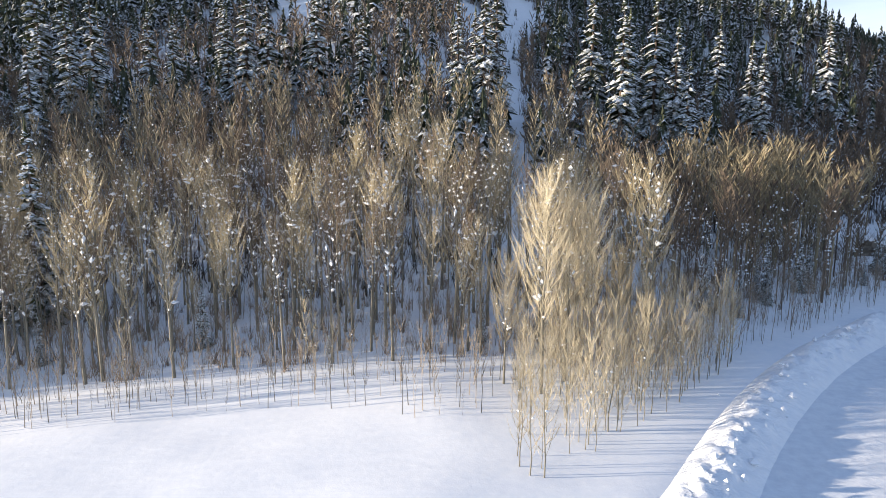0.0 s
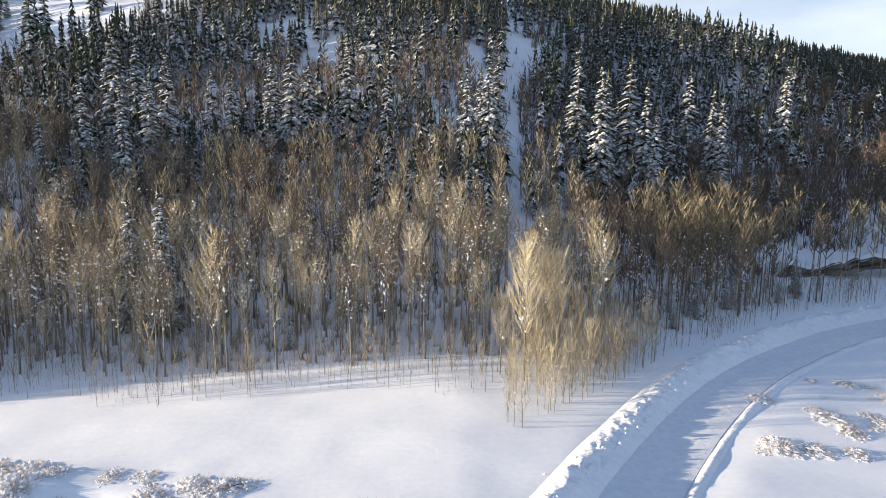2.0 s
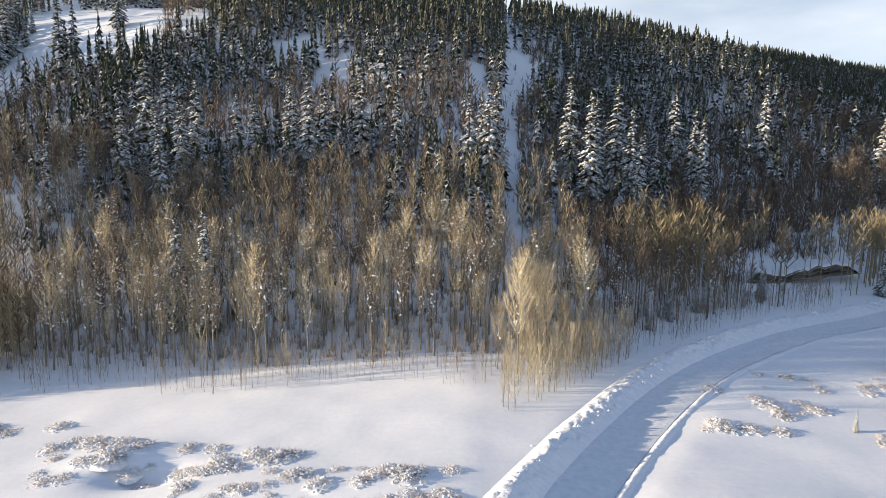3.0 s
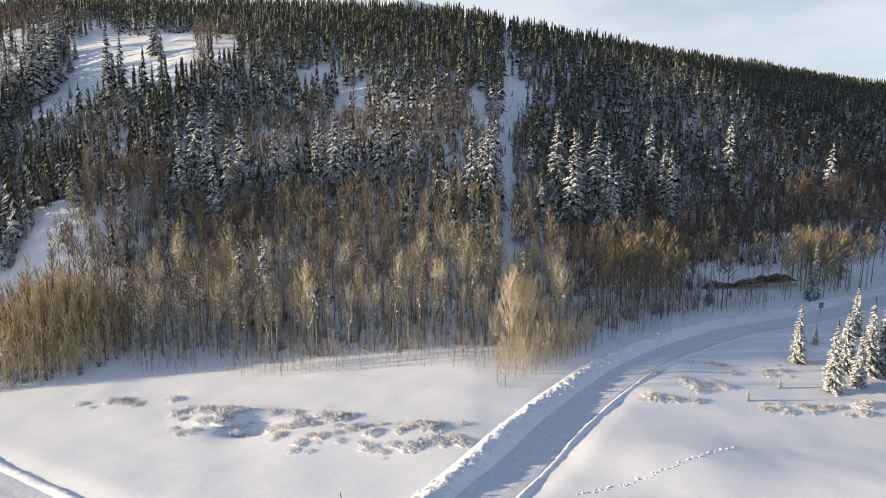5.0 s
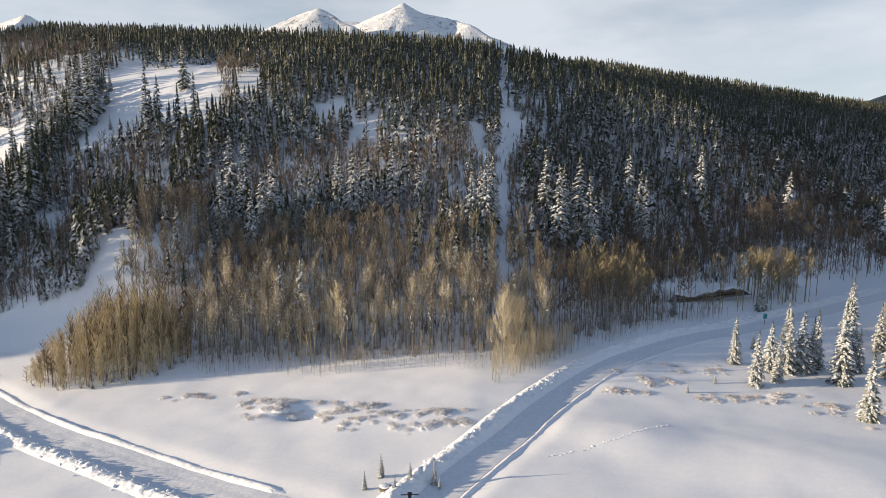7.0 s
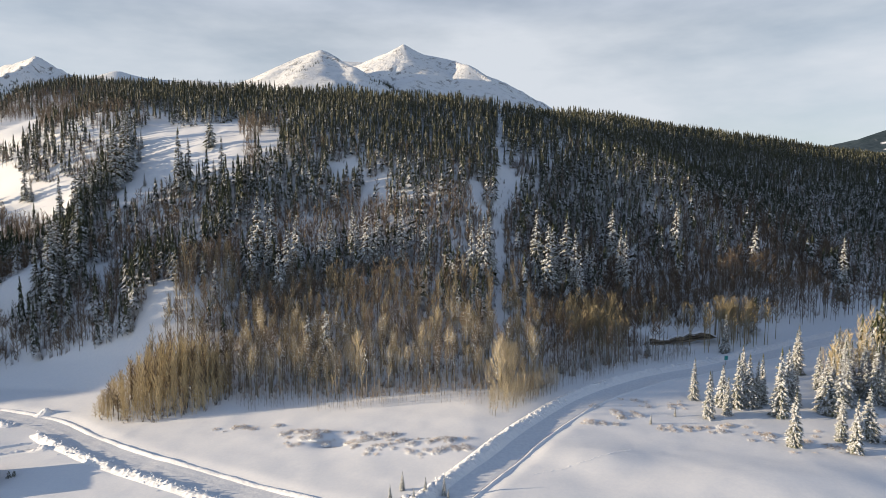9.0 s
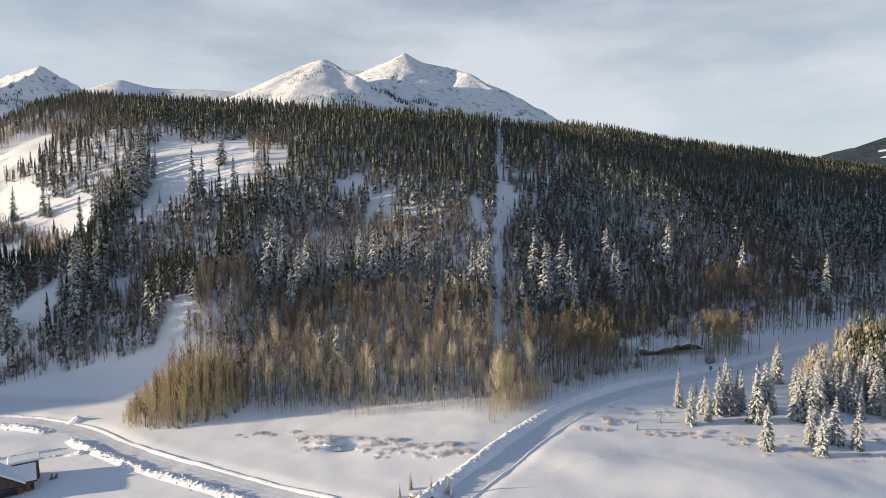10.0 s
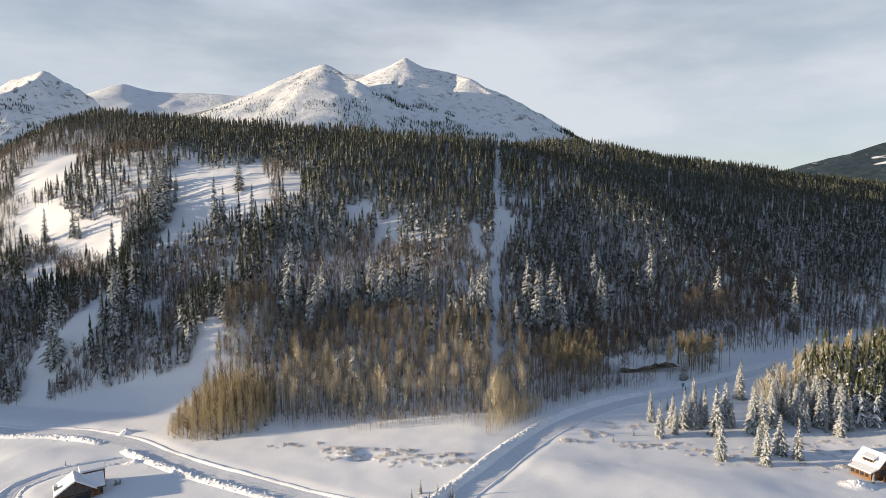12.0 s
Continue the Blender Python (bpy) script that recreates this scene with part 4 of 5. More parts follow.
brush_rows[:, 3:5] *= np.where(brush_rows[:, 0] > 24, 1.4, 1.0)[:, None]
strew("hillside_brush", [shrub(450 + i) for i in range(6)], brush_rows, BRUSH_TWIGS, "leafless brown brush covering the wooded slope", "brush")

tx, ty, trn = jittered(0, 40, 68, 320, 1.7, 47)
ok = (np.abs(tx - lift_x(ty) - 2) < 9) & open_snow(tx, ty) & (trn.rand(len(tx)) < 0.33 + 0.4 * fbm(tx, ty, 9, 2, 4))
strew("strip_brush", [shrub(470 + i, 7) for i in range(4)], tree_rows(tx[ok], ty[ok], trn, 0.8, 2.4, 0.6), DULL_SHADE_TWIGS, "thin leafless brush growing back in the cleared strip", "brush")
ok &= trn.rand(len(tx)) < 0.10
strew("strip_spruces", NEAR_T, tree_rows(tx[ok], ty[ok], trn, 1.5, 4.0, 0.2), FAR_NEEDLES, "small young spruces growing back in the cleared strip", "young spruces")

# the golden brush and the tall aspens before the cleared strip
BRUSH = [tree_thing("young_aspen", aspen_meshes(500 + i, 5.4, 0.75, 16, 10, 0, 0.12, 0.005, SAPLING), "young bare aspen with pale golden twigs in snow", "aspen", "young aspens at the forest edge", "pale golden bare twigs") for i in range(4)]
brx, bry, qrng = jittered(1, 21, 27, 46, 0.95, 51)
brush_in = (bry > 26 + 0.95 * (brx - 3)) & (bry > 28) & (brx > 0.125 * bry) & (bry < 30 + 1.6 * (brx + 2)) & (qrng.rand(len(brx)) < 0.75)
spots = [(x, y, 0.7 + 0.5 * qrng.rand()) for x, y in zip(brx[brush_in], bry[brush_in])]
spots += [(x, y, 0.7 + 0.4 * qrng.rand()) for x, y in ((-9, 42), (-8, 43), (-10, 43.5), (-6.5, 42), (-22, 41), (-21, 42), (-35, 43), (-34, 44))]
for i, (x, y, k) in enumerate(spots):
    m = stand(None, x, y, k, 77 * i)
    if i < 4:
        BRUSH[i].matrix_basis = m
    else:
        copy_thing(BRUSH[i % 4], m)
TALL = [tree_thing("aspen_tree", aspen_meshes(520 + i, 14.0, 1.75, 46, 34, 14, 0.33, 0.008, SAPLING, 1.05), "tall sunlit aspen with a broad bare golden crown", "aspen", "aspens before the cleared strip", "sunlit golden bare twigs") for i in range(3)]
for i, (x, y, k) in enumerate(((6.3, 38.5, 0.98), (8.2, 40.5, 0.95), (10.0, 41.5, 0.85), (4.0, 40.0, 0.62), (9.5, 44.0, 0.9), (12.5, 44.0, 0.72))):
    m = stand(None, x, y, k, 50 * i)
    if i < 3:
        TALL[i].matrix_basis = m
    else:
        copy_thing(TALL[i % 3], m)

# the dense grove that stands out into the meadow
gvx, gvy, vrng = jittered(-98, -56, 33, 72, 1.5, 61)
grove_in = ((gvx + 77.5) / 16.5) ** 2 + ((gvy - 49) / 13.5) ** 2 < 1 + 0.22 * fbm(gvx, gvy, 6, 2, 1)
rows = tree_rows(gvx[grove_in], gvy[grove_in], vrng, 9, 14.5, 0.085)
mid_d = np.hypot((rows[:, 0] + 76) / 17, (rows[:, 1] - 51) / 15)
rows[:, 3] *= np.clip(1.25 - 0.85 * mid_d ** 2, 0.34, 1.2)
gs = vrng.rand(len(rows)) < 0.5
# brush under the grove, its near-black colour standing in for shade
strew("grove_understory", [shrub(460 + i) for i in range(4)], tree_rows(rows[gs, 0] + 0.6, rows[gs, 1] - 0.4, vrng, 1.2, 2.6, 0.7), DEEP_SHADE_BRUSH, "leafless brush under the grove, painted near-black for shade", "brush")
strew("aspen_grove", [far_aspen(100 + i, 20, 7, 0.012, 0.14) for i in range(6)], rows[::5].tolist() + rows[1::5].tolist() + rows[2::5].tolist() + rows[3::5].tolist(), GROVE_TWIGS, "dense rounded grove of bare olive-gold aspens", "aspen grove")

strew("grove_aspens", ASPEN_T, rows[4::5].tolist(), DULL_SHADE_TWIGS, "bare grey-brown aspens inside the golden grove", "aspen grove")

# spruces by the lane, one by one: x, y, height
SPRUCES = [tree_thing("spruce_tree", spruce_meshes(300 + i, 10.0, r, 25, 10, 0.42), "sunlit spruce laden with fresh snow", "spruce", "spruces by the lane", "dark green needles", "thick fresh snow on the branches") for i, r in enumerate((1.3, 1.5, 1.9, 1.4))]
SPOTS = ((53, 40, 9), (52, 29, 9.5), (58, 36, 9), (57, 31, 8), (61, 35, 11), (71, 54, 8), (64, 36, 11), (66, 36, 11), (68, 38, 10.5), (68, 30, 13), (74, 38, 12),
         (75, 36, 9), (88, 59, 12), (62, 13, 9.5), (80, 33, 12), (81, 30, 14), (72, 10, 10), (73, 16, 8), (79, 17, 10), (82, 14, 11), (95, 33, 8), (100, 32, 4), (102, 29, 8), (107, 33, 10),
         (88, 60, 10))
wx_, wy_, wrng = jittered(83, 175, 26, 112, 3.1, 71)
wood = (wy_ < 1.0 * (wx_ - 84) + 46) & (wx_ > 83 + 0.10 * np.abs(wy_ - 40)) & (wy_ > 35 - 0.12 * (wx_ - 90)) & (distance(wx_, wy_, LINES[1])[0] > 8)
SPOTS = tuple((x, y, h * (1.12 if 40 < x and y < 70 else 1.0)) for x, y, h in SPOTS)
picked = wrng.rand(len(wx_)) < np.where(wy_ > 0.75 * (wx_ - 84) + 40, 0.45, 0.85)
SPOTS += tuple((x, y, 9 + 5 * wrng.rand()) for x, y in zip(wx_[wood & picked & (wx_ < 108)], wy_[wood & picked & (wx_ < 108)]))
deep_wood = wood & picked & (wx_ >= 108)
strew("right_bank_spruces", NEAR_T, tree_rows(wx_[deep_wood], wy_[deep_wood], wrng, 11, 17, 0.15), LADEN_NEEDLES, "frosted spruces crowding the bank beyond the lane", "spruce wood")
for i, (x, y, h) in enumerate(SPOTS):
    m = stand(None, x, y, h / 10, 77 * i)
    if i < 4:
        SPRUCES[i].matrix_basis = m
    else:
        copy_thing(SPRUCES[i % 4], m)
thin = wood & (wy_ > 0.45 * (wx_ - 84) + 38) & (wrng.rand(len(wx_)) < 0.7)
strew("right_bank_aspens", ASPEN_T, tree_rows(wx_[thin] + 1.5, wy_[thin] + 1.0, wrng, 9, 13, 0.12), SUNLIT_TWIGS, "sunlit bare golden aspens among spruces", "aspen wood")

# tall spruces that stand out of the hillside aspens
HILL = [tree_thing("spruce_tree", spruce_meshes(330 + i, 10.0, r, 21, 8, 0.26), "tall dark spruce dusted with snow on the hillside", "spruce", "spruces on the hillside", "dark green needles", "snow on the branches") for i, r in enumerate((1.25, 1.5, 1.4))]
hrng = np.random.RandomState(77)
tall = [(-38, 57, 19), (-43.5, 60, 17.5), (-70, 60, 9), (77, 78, 6.5), (-74, 117, 16), (-67, 101, 12), (-60, 92, 11), (-57, 104, 15), (-50, 104, 11), (-69, 117, 14), (-34, 110, 13), (-30, 113, 14),
        (-22, 110, 12), (-14, 109, 9.5), (-1, 92, 10), (6, 99, 12), (8, 101, 13), (3, 100, 9), (27, 98, 13), (34, 104, 15), (49, 165, 13), (44, 108, 9), (57, 134, 13), (80, 145, 12), (84, 141, 12), (112, 134, 12), (95, 150, 10)]
west_tall = [(146, 134, 13), (-140, 102, 14), (-136, 99, 14), (-141, 121, 14), (-158, 92, 17), (-101, 78, 10), (-77, 83, 8), (-77, 95, 7), (-90, 80, 7.5), (-123, 166, 15), (-119, 167, 13), (-109, 169, 14), (-105, 168, 12), (-123, 203, 12.5),
             (-143, 176, 7), (-157, 186, 16), (-160, 196, 15), (-164, 217, 11), (-156, 176, 16), (-162, 155, 15), (-213, 203, 13), (-236, 209, 10), (-218, 206, 11), (-160, 206, 14)]
tall += west_tall
tall += [(x + 2.2 * hrng.randn(), y + 1.2 * hrng.randn(), 10 + 4 * hrng.rand()) for x, y in along(RIBS[0][1:5], 2.6)]
for cx, cy, rx, ry, n in ((-66, 104, 9, 6, 9), (-50, 108, 8, 4, 6), (-34, 112, 8, 4, 5), (4, 101, 5, 3, 3), (31, 101, 7, 7, 8), (-140, 104, 8, 10, 9), (55, 112, 12, 6, 5)):
    tall += [(cx + rx * (2 * hrng.rand() - 1), cy + ry * (2 * hrng.rand() - 1), 8.5 + 5 * hrng.rand()) for i in range(n)]
small = [(24 + 36 * hrng.rand(), 0, 1.5 + 2.5 * hrng.rand()) for i in range(16)] + [(-9, 47, 2.2), (-20, 50, 3), (-33, 49, 2.5), (-52, 53, 3), (3, 48, 1.8), (8, 50, 2.5)]
small = [(x, y if y else float(np.interp(x, FOOT_X, FOOT_Y)) + 5 * hrng.rand() - 1, h) for x, y, h in small]
for i, (x, y, h) in enumerate(tall + small):
    m = stand(None, x, y, h / 10, 77 * i)
    if i < 3:
        HILL[i].matrix_basis = m
    else:
        copy_thing(HILL[i % 3], m)


# ---- snow-laden willow bushes by the stream ----
def willow_meshes(seed, size, snowy):
    rng = np.random.RandomState(seed)
    twig, white = Heap(), Heap()
    for i in range(120):
        q, out = 6.28 * rng.rand(), rng.rand() ** 0.6
        a = np.array([0.5 * out * math.cos(q), 0.5 * out * math.sin(q), 0.0])
        b = np.array([1.05 * out * math.cos(q), 1.05 * out * math.sin(q), (1.15 - 0.6 * out ** 2) * (0.7 + 0.6 * rng.rand())]) * size
        twig.add(*cone3(a, b, 0.014))
        if i % 2:
            m = a + (b - a) * (0.5 + 0.3 * rng.rand())
            twig.add(*cone3(m, m + np.array([0.2 * rng.randn(), 0.2 * rng.randn(), 0.35]) * size, 0.010))
    # a buried mound of snow over the stems, and lumps caught higher up
    n, k = 5, 12
    ring = np.arange(k) * 6.283 / k
    dome = [np.array([[0, 0, 0.45]])]
    for j in range(1, n):
        r = 0.95 * j / (n - 1)
        rr = r * (0.85 + 0.3 * rng.rand(k))
        dome.append(np.stack([rr * np.cos(ring), rr * np.sin(ring), 0.45 * (1 - r ** 2) + 0.16 * (rng.rand(k) - 0.3) - (0.12 if j == n - 1 else 0)], 1))
    dv = np.concatenate(dome) * size
    df = [(0, 1 + i, 1 + (i + 1) % k) for i in range(k)]
    for j in range(n - 2):
        for i in range(k):
            p0, p1 = 1 + j * k + i, 1 + j * k + (i + 1) % k
            df += [(p0, p0 + k, p1 + k), (p0, p1 + k, p1)]
    white.add(dv, df)
    for i in range(snowy):
        q, out = 6.28 * rng.rand(), rng.rand() ** 0.5
        p = np.array([out * math.cos(q), out * math.sin(q), (0.85 - 0.6 * out ** 2) * (0.8 + 0.3 * rng.rand())]) * size
        clump(white, p, size * (0.06 + 0.13 * rng.rand() ** 1.5), rng, 0.55)
    return twig.mesh("brush", WILLOW), white.mesh("snow", SNOW_CAP)


def willow_thing(seed, size, snowy):
    root = new("willow_bush")
    tagged(root, "low tan willow bush half buried in lumpy snow", "bush", "willow bushes on the meadow")
    tw, sn = willow_meshes(seed, size, snowy)
    tagged(part_of("brush", tw, root), kind="stuff")
    tagged(part_of("snow", sn, root, "lumps of frosted snow"), kind="stuff")
    return root


WILLOWS = [willow_thing(600 + i, 1.0, k) for i, k in enumerate((44, 64, 52, 38, 58))]
prng = np.random.RandomState(5)
PATCHES = ((-52, 29.5, 5, 1.2, 8), (-40, 24.5, 3, 1.2, 5), (-38, 20.5, 2.5, 1.5, 5), (-22, 19.5, 8, 1.6, 16), (-18, 13.5, 5, 2.0, 14), (-6.5, 15.5, 3.5, 1.2, 8), (-6.5, 11.5, 4.5, 1.2, 9),
           (24.5, 25.3, 1, 0.5, 2), (29.3, 24.6, 1.6, 0.7, 3), (35, 30, 3, 1.6, 6), (43, 37, 6, 3, 12), (40, 23, 4, 1.5, 7), (52, 22, 7, 1.8, 9), (60, 17, 6, 2, 8), (68, 12.5, 5, 2, 7), (84, 21, 9, 4, 12), (95, 24, 7, 3, 8), (86, 9, 5, 2, 7), (-30, 23.5, 5, 1.0, 6))
wspots = []
for cx, cy, rx, ry, n in PATCHES:
    for i in range(int(1.5 * n)):
        wspots.append((cx + 0.75 * rx * prng.randn(), cy + 0.8 * ry * prng.randn(), 0.58 + 0.62 * prng.rand()))
for i, (x, y, k) in enumerate(wspots):
    m = pose(x, y, float(ground_z(x, y)) - 0.2, 0, 0, 61 * i) @ Matrix.Diagonal((k * 1.25, k * 1.25, k * 0.85, 1))
    if i < len(WILLOWS):
        WILLOWS[i].matrix_basis = m
    else:
        copy_thing(WILLOWS[i % len(WILLOWS)], m)

# small spruces and thin bare stems at the road corner, and a few on the meadow
for i, (x, y, h) in enumerate(((-15, -7, 2.6), (-13.2, -4, 3.2), (-11, -8.5, 2.6), (-9.2, -6.5, 3.1), (-6.1, -6.2, 3.6), (-5.4, -7.2, 1.6), (38, 25, 2.3), (45, 30, 2.0), (61, 49, 4.0), (66, 20, 1.2), (-112, 24, 1.5), (92, 0.5, 2.4), (95.5, 0, 3.2))):
    c = copy_thing(SPRUCES[i % 2], stand(None, x, y, h / 10, 40 * i, 0.03))
    tagged(c, "small young spruce dusted with snow", "spruce", "young spruces in the snow")


# ---- solid pieces ----
def block(x0, x1, y0, y1, z0, z1, bevel=0.02):
    """A box with softened edges."""
    bm = bmesh.new()
    bmesh.ops.create_cube(bm, size=1)
    for v in bm.verts:
        v.co = Vector(((x0 + x1) / 2 + v.co.x * (x1 - x0), (y0 + y1) / 2 + v.co.y * (y1 - y0), (z0 + z1) / 2 + v.co.z * (z1 - z0)))
    if bevel:
        bmesh.ops.bevel(bm, geom=bm.edges[:], offset=bevel, segments=1, affect="EDGES")
    return bm


def prism(profile, along_axis, lo, hi, bevel=0.0):
    """A profile of points pulled along x or y."""
    bm = bmesh.new()
    put = (lambda p, s: (s, p[0], p[1])) if along_axis == "x" else (lambda p, s: (p[0], s, p[1]))
    a, b = [bm.verts.new(put(p, lo)) for p in profile], [bm.verts.new(put(p, hi)) for p in profile]
    n = len(profile)
    bm.faces.new(a)
    bm.faces.new(b[::-1])
    for i in range(n):
        bm.faces.new((a[i], b[i], b[(i + 1) % n], a[(i + 1) % n]))
    bmesh.ops.recalc_face_normals(bm, faces=bm.faces[:])
    if bevel:
        bmesh.ops.bevel(bm, geom=bm.edges[:], offset=bevel, segments=2, affect="EDGES")
    return bm


def part(name, bm, material, parent, label=""):
    me = bpy.data.meshes.new(name)
    bm.to_mesh(me)
    bm.free()
    me.materials.append(material)
    return part_of(name, me, parent, label)


def slab(profile_a, profile_b, thick):
    """The four corners of a sloping layer's section from a to b, thick upwards."""
    (ax, az), (bx, bz) = profile_a, profile_b
    return [(ax, az), (bx, bz), (bx, bz + thick), (ax, az + thick)]


TIMBER = grainy("brown_timber", (0.11, 0.055, 0.025), (0.26, 0.14, 0.06), 6, 0.7, 0.4, 0.02, (0.3, 0.3, 6))
LOGS = grainy("honey_logs", (0.13, 0.06, 0.022), (0.30, 0.15, 0.06), 6, 0.65, 0.4, 0.02, (0.3, 0.3, 6))
DARK_BEAM = grainy("dark_beam", (0.035, 0.022, 0.014), (0.09, 0.06, 0.04), 8, 0.7, 0.3, 0.01)
STONE = grainy("chimney_stone", (0.16, 0.14, 0.12), (0.34, 0.31, 0.28), 3, 0.9, 0.7, 0.04)
BLACK = grainy("black_metal", (0.012, 0.012, 0.013), (0.03, 0.03, 0.032), 20, 0.45, 0.1, 0.005, metal=0.4)
TEAL = grainy("teal_board", (0.02, 0.26, 0.26), (0.05, 0.40, 0.38), 5, 0.5, 0.1, 0.005)
GLASS, _n, _l, _b = shader("window_glass", 0.06)
_b.inputs["Base Color"].default_value = (0.03, 0.035, 0.04, 1)
_b.inputs["IOR"].default_value = 1.5

# ---- timber house with a glazed gable ----
house = new("timber_house")
HG = -7.75
house.matrix_basis = pose(-95.75, 1.8, HG, 0, 0, 35)
tagged(house, "brown timber house with a glazed gable under thick snow", "house")
EAVE, APEX, HALF = 2.5, 5.0, 3.9
part("gable_wall", prism([(-HALF, -0.8), (HALF, -0.8), (HALF, EAVE), (0, APEX - 0.15), (-HALF, EAVE)], "y", 0.0, 6.2), TIMBER, house, "brown timber wall")
for k, sgn in enumerate((-1, 1)):
    roof = part("roof", prism(slab((sgn * 0.02, APEX - 0.02), (sgn * (HALF + 0.6), EAVE - 0.42), 0.2), "y", -1.0, 5.9), DARK_BEAM, house, "dark timber roof board")
    part("roof_snow", prism(slab((sgn * 0.0, APEX + 0.19), (sgn * (HALF + 0.55), EAVE - 0.19), 0.42), "y", -0.9, 5.85, 0.1), SNOW_CAP, roof, "thick smooth roof snow")
# panes between posts on the front
for i, (x0, x1) in enumerate(((-2.9, -1.55), (-1.4, -0.08), (0.08, 1.4), (1.55, 2.9))):
    def top(x):
        return EAVE + 0.35 + (APEX - EAVE - 0.9) * (1 - abs(x) / HALF)
    window = part("window", prism([(x0, 0.25), (x1, 0.25), (x1, 1.6), (x0, 1.6)], "y", -0.06, 0.05), GLASS, house, "dark reflecting pane")
    part("upper_window", prism([(x0, 1.78), (x1, 1.78), (x1, top(x1)), (x0, top(x0))], "y", -0.06, 0.05), GLASS, house, "slanting dark gable pane")
for x in (-3.0, -1.475, 0.0, 1.475, 3.0):
    part("gable_post", block(x - 0.09, x + 0.09, -0.16, 0.04, -0.4, EAVE + 0.25 + (APEX - EAVE - 0.75) * (1 - abs(x) / HALF)), DARK_BEAM, house, "dark timber post")
part("gable_beam", block(-3.9, 3.9, -0.2, 0.02, 1.6, 1.78), DARK_BEAM, house, "dark timber crossbeam")
for sgn in (-1, 1):
    part("barge_board", prism(slab((0, APEX - 0.28), (sgn * (HALF + 0.6), EAVE - 0.68), 0.26), "y", -1.05, -0.95), DARK_BEAM, house)
# side wing, its ridge across
part("wing_wall", prism([(0.9, -0.8), (6.5, -0.8), (6.5, 2.3), (3.7, 4.2), (0.9, 2.3)], "x", HALF - 0.6, 5.9), TIMBER, house, "brown timber wall")
for a, b in (((3.7, 4.32), (0.3, 2.1)), ((3.7, 4.32), (7.1, 2.1))):
    wing_roof = part("wing_roof", prism(slab(a, b, 0.18), "x", 0.6, 6.4), DARK_BEAM, house)
    part("roof_snow", prism(slab((a[0], a[1] + 0.19), (b[0], b[1] + 0.19), 0.4), "x", 0.6, 6.35, 0.1), SNOW_CAP, wing_roof, "thick smooth roof snow")
part("door", block(4.3, 5.1, 0.8, 0.94, -0.2, 1.9), LOGS, house, "brown wooden door")
part("window", block(5.25, 5.75, 0.82, 0.94, 0.6, 1.7), GLASS, house)
# higher block behind
part("rear_block", block(1.6, 6.9, 6.3, 9.8, -0.8, 4.3, 0.03), TIMBER, house, "brown timber rear block")
part("rear_snow", block(1.3, 7.2, 6.0, 10.1, 4.3, 4.8, 0.15), SNOW_CAP, house, "flat thick roof snow")
part("rear_door", block(6.85, 6.98, 7.0, 8.2, -0.3, 1.9, 0.01), DARK_BEAM, house)
chimney = part("chimney", block(-4.3, -3.5, 2.0, 2.9, -0.6, 4.0, 0.05), STONE, house, "grey stone chimney")
part("chimney_snow", block(-4.35, -3.45, 1.95, 2.95, 4.0, 4.22, 0.08), SNOW_CAP, chimney)
for i, (x, y, h) in enumerate(((8.6, 8.0, 0.9), (9.3, 8.5, 0.7))):
    shrub = new("evergreen_shrub", spruce_meshes(700 + i, h + 0.5, 0.55, 6, 6, 0.4)[1])
    shrub.matrix_basis = pose(-99.2 + x, 2.2 + y, float(ground_z(-99.2 + x, 2.2 + y)) - 0.05)
    tagged(shrub, "dark evergreen shrub beside a house wall", "shrub", "shrubs by the house")

# ---- log cabin ----
cabin = new("log_cabin")
cabin.matrix_basis = pose(96.0, 6.0, -0.95, 0, 0, 22.5) @ Matrix.Scale(0.93, 4)
tagged(cabin, "honey-coloured log cabin with snowy roof and low porch", "cabin")
CE, CA, CH = 3.0, 5.6, 3.3
part("cabin_wall", prism([(-CH, -0.4), (CH, -0.4), (CH, CE), (0, CA - 0.12), (-CH, CE)], "y", -2.7, 2.7), LOGS, cabin, "honey log wall")
for i in range(9):
    for sgn in (-1, 1):
        log = Heap()
        log.add(*tube([(-CH - 0.15, sgn * 2.72, 0.1 + 0.33 * i), (0, sgn * 2.72, 0.1 + 0.33 * i), (CH + 0.15, sgn * 2.72, 0.1 + 0.33 * i)], [0.15, 0.15, 0.15], 8))
        part_of("log", log.mesh("log", LOGS, True), cabin)
for sgn in (-1, 1):
    roof = part("roof", prism(slab((sgn * 0.02, CA - 0.02), (sgn * (CH + 0.7), CE - 0.55), 0.18), "y", -3.5, 3.5), TIMBER, cabin, "brown roof board")
    part("roof_snow", prism(slab((0, CA + 0.17), (sgn * (CH + 0.65), CE - 0.35), 0.34), "y", -3.45, 3.45, 0.08), SNOW_CAP, roof, "thick roof snow")
part("porch_wall", block(-6.0, -CH, -3.0, 2.2, -0.4, 2.0), LOGS, cabin, "brown porch wall")
porch = part("porch_roof", prism(slab((-CH + 0.1, 2.75), (-6.6, 2.0), 0.14), "y", -3.4, 2.7), TIMBER, cabin)
part("porch_snow", prism(slab((-CH - 0.2, 2.84), (-6.55, 2.15), 0.32), "y", -3.35, 2.65, 0.08), SNOW_CAP, porch, "thick roof snow")
for y in (-2.4, -1.2, 0.0, 1.2):
    part("porch_window", block(-6.06, -5.96, y, y + 0.9, 0.9, 1.7, 0.01), GLASS, cabin)
part("porch_sill", block(-6.12, -5.98, -2.7, 2.1, 0.72, 0.84, 0.01), TIMBER, cabin)
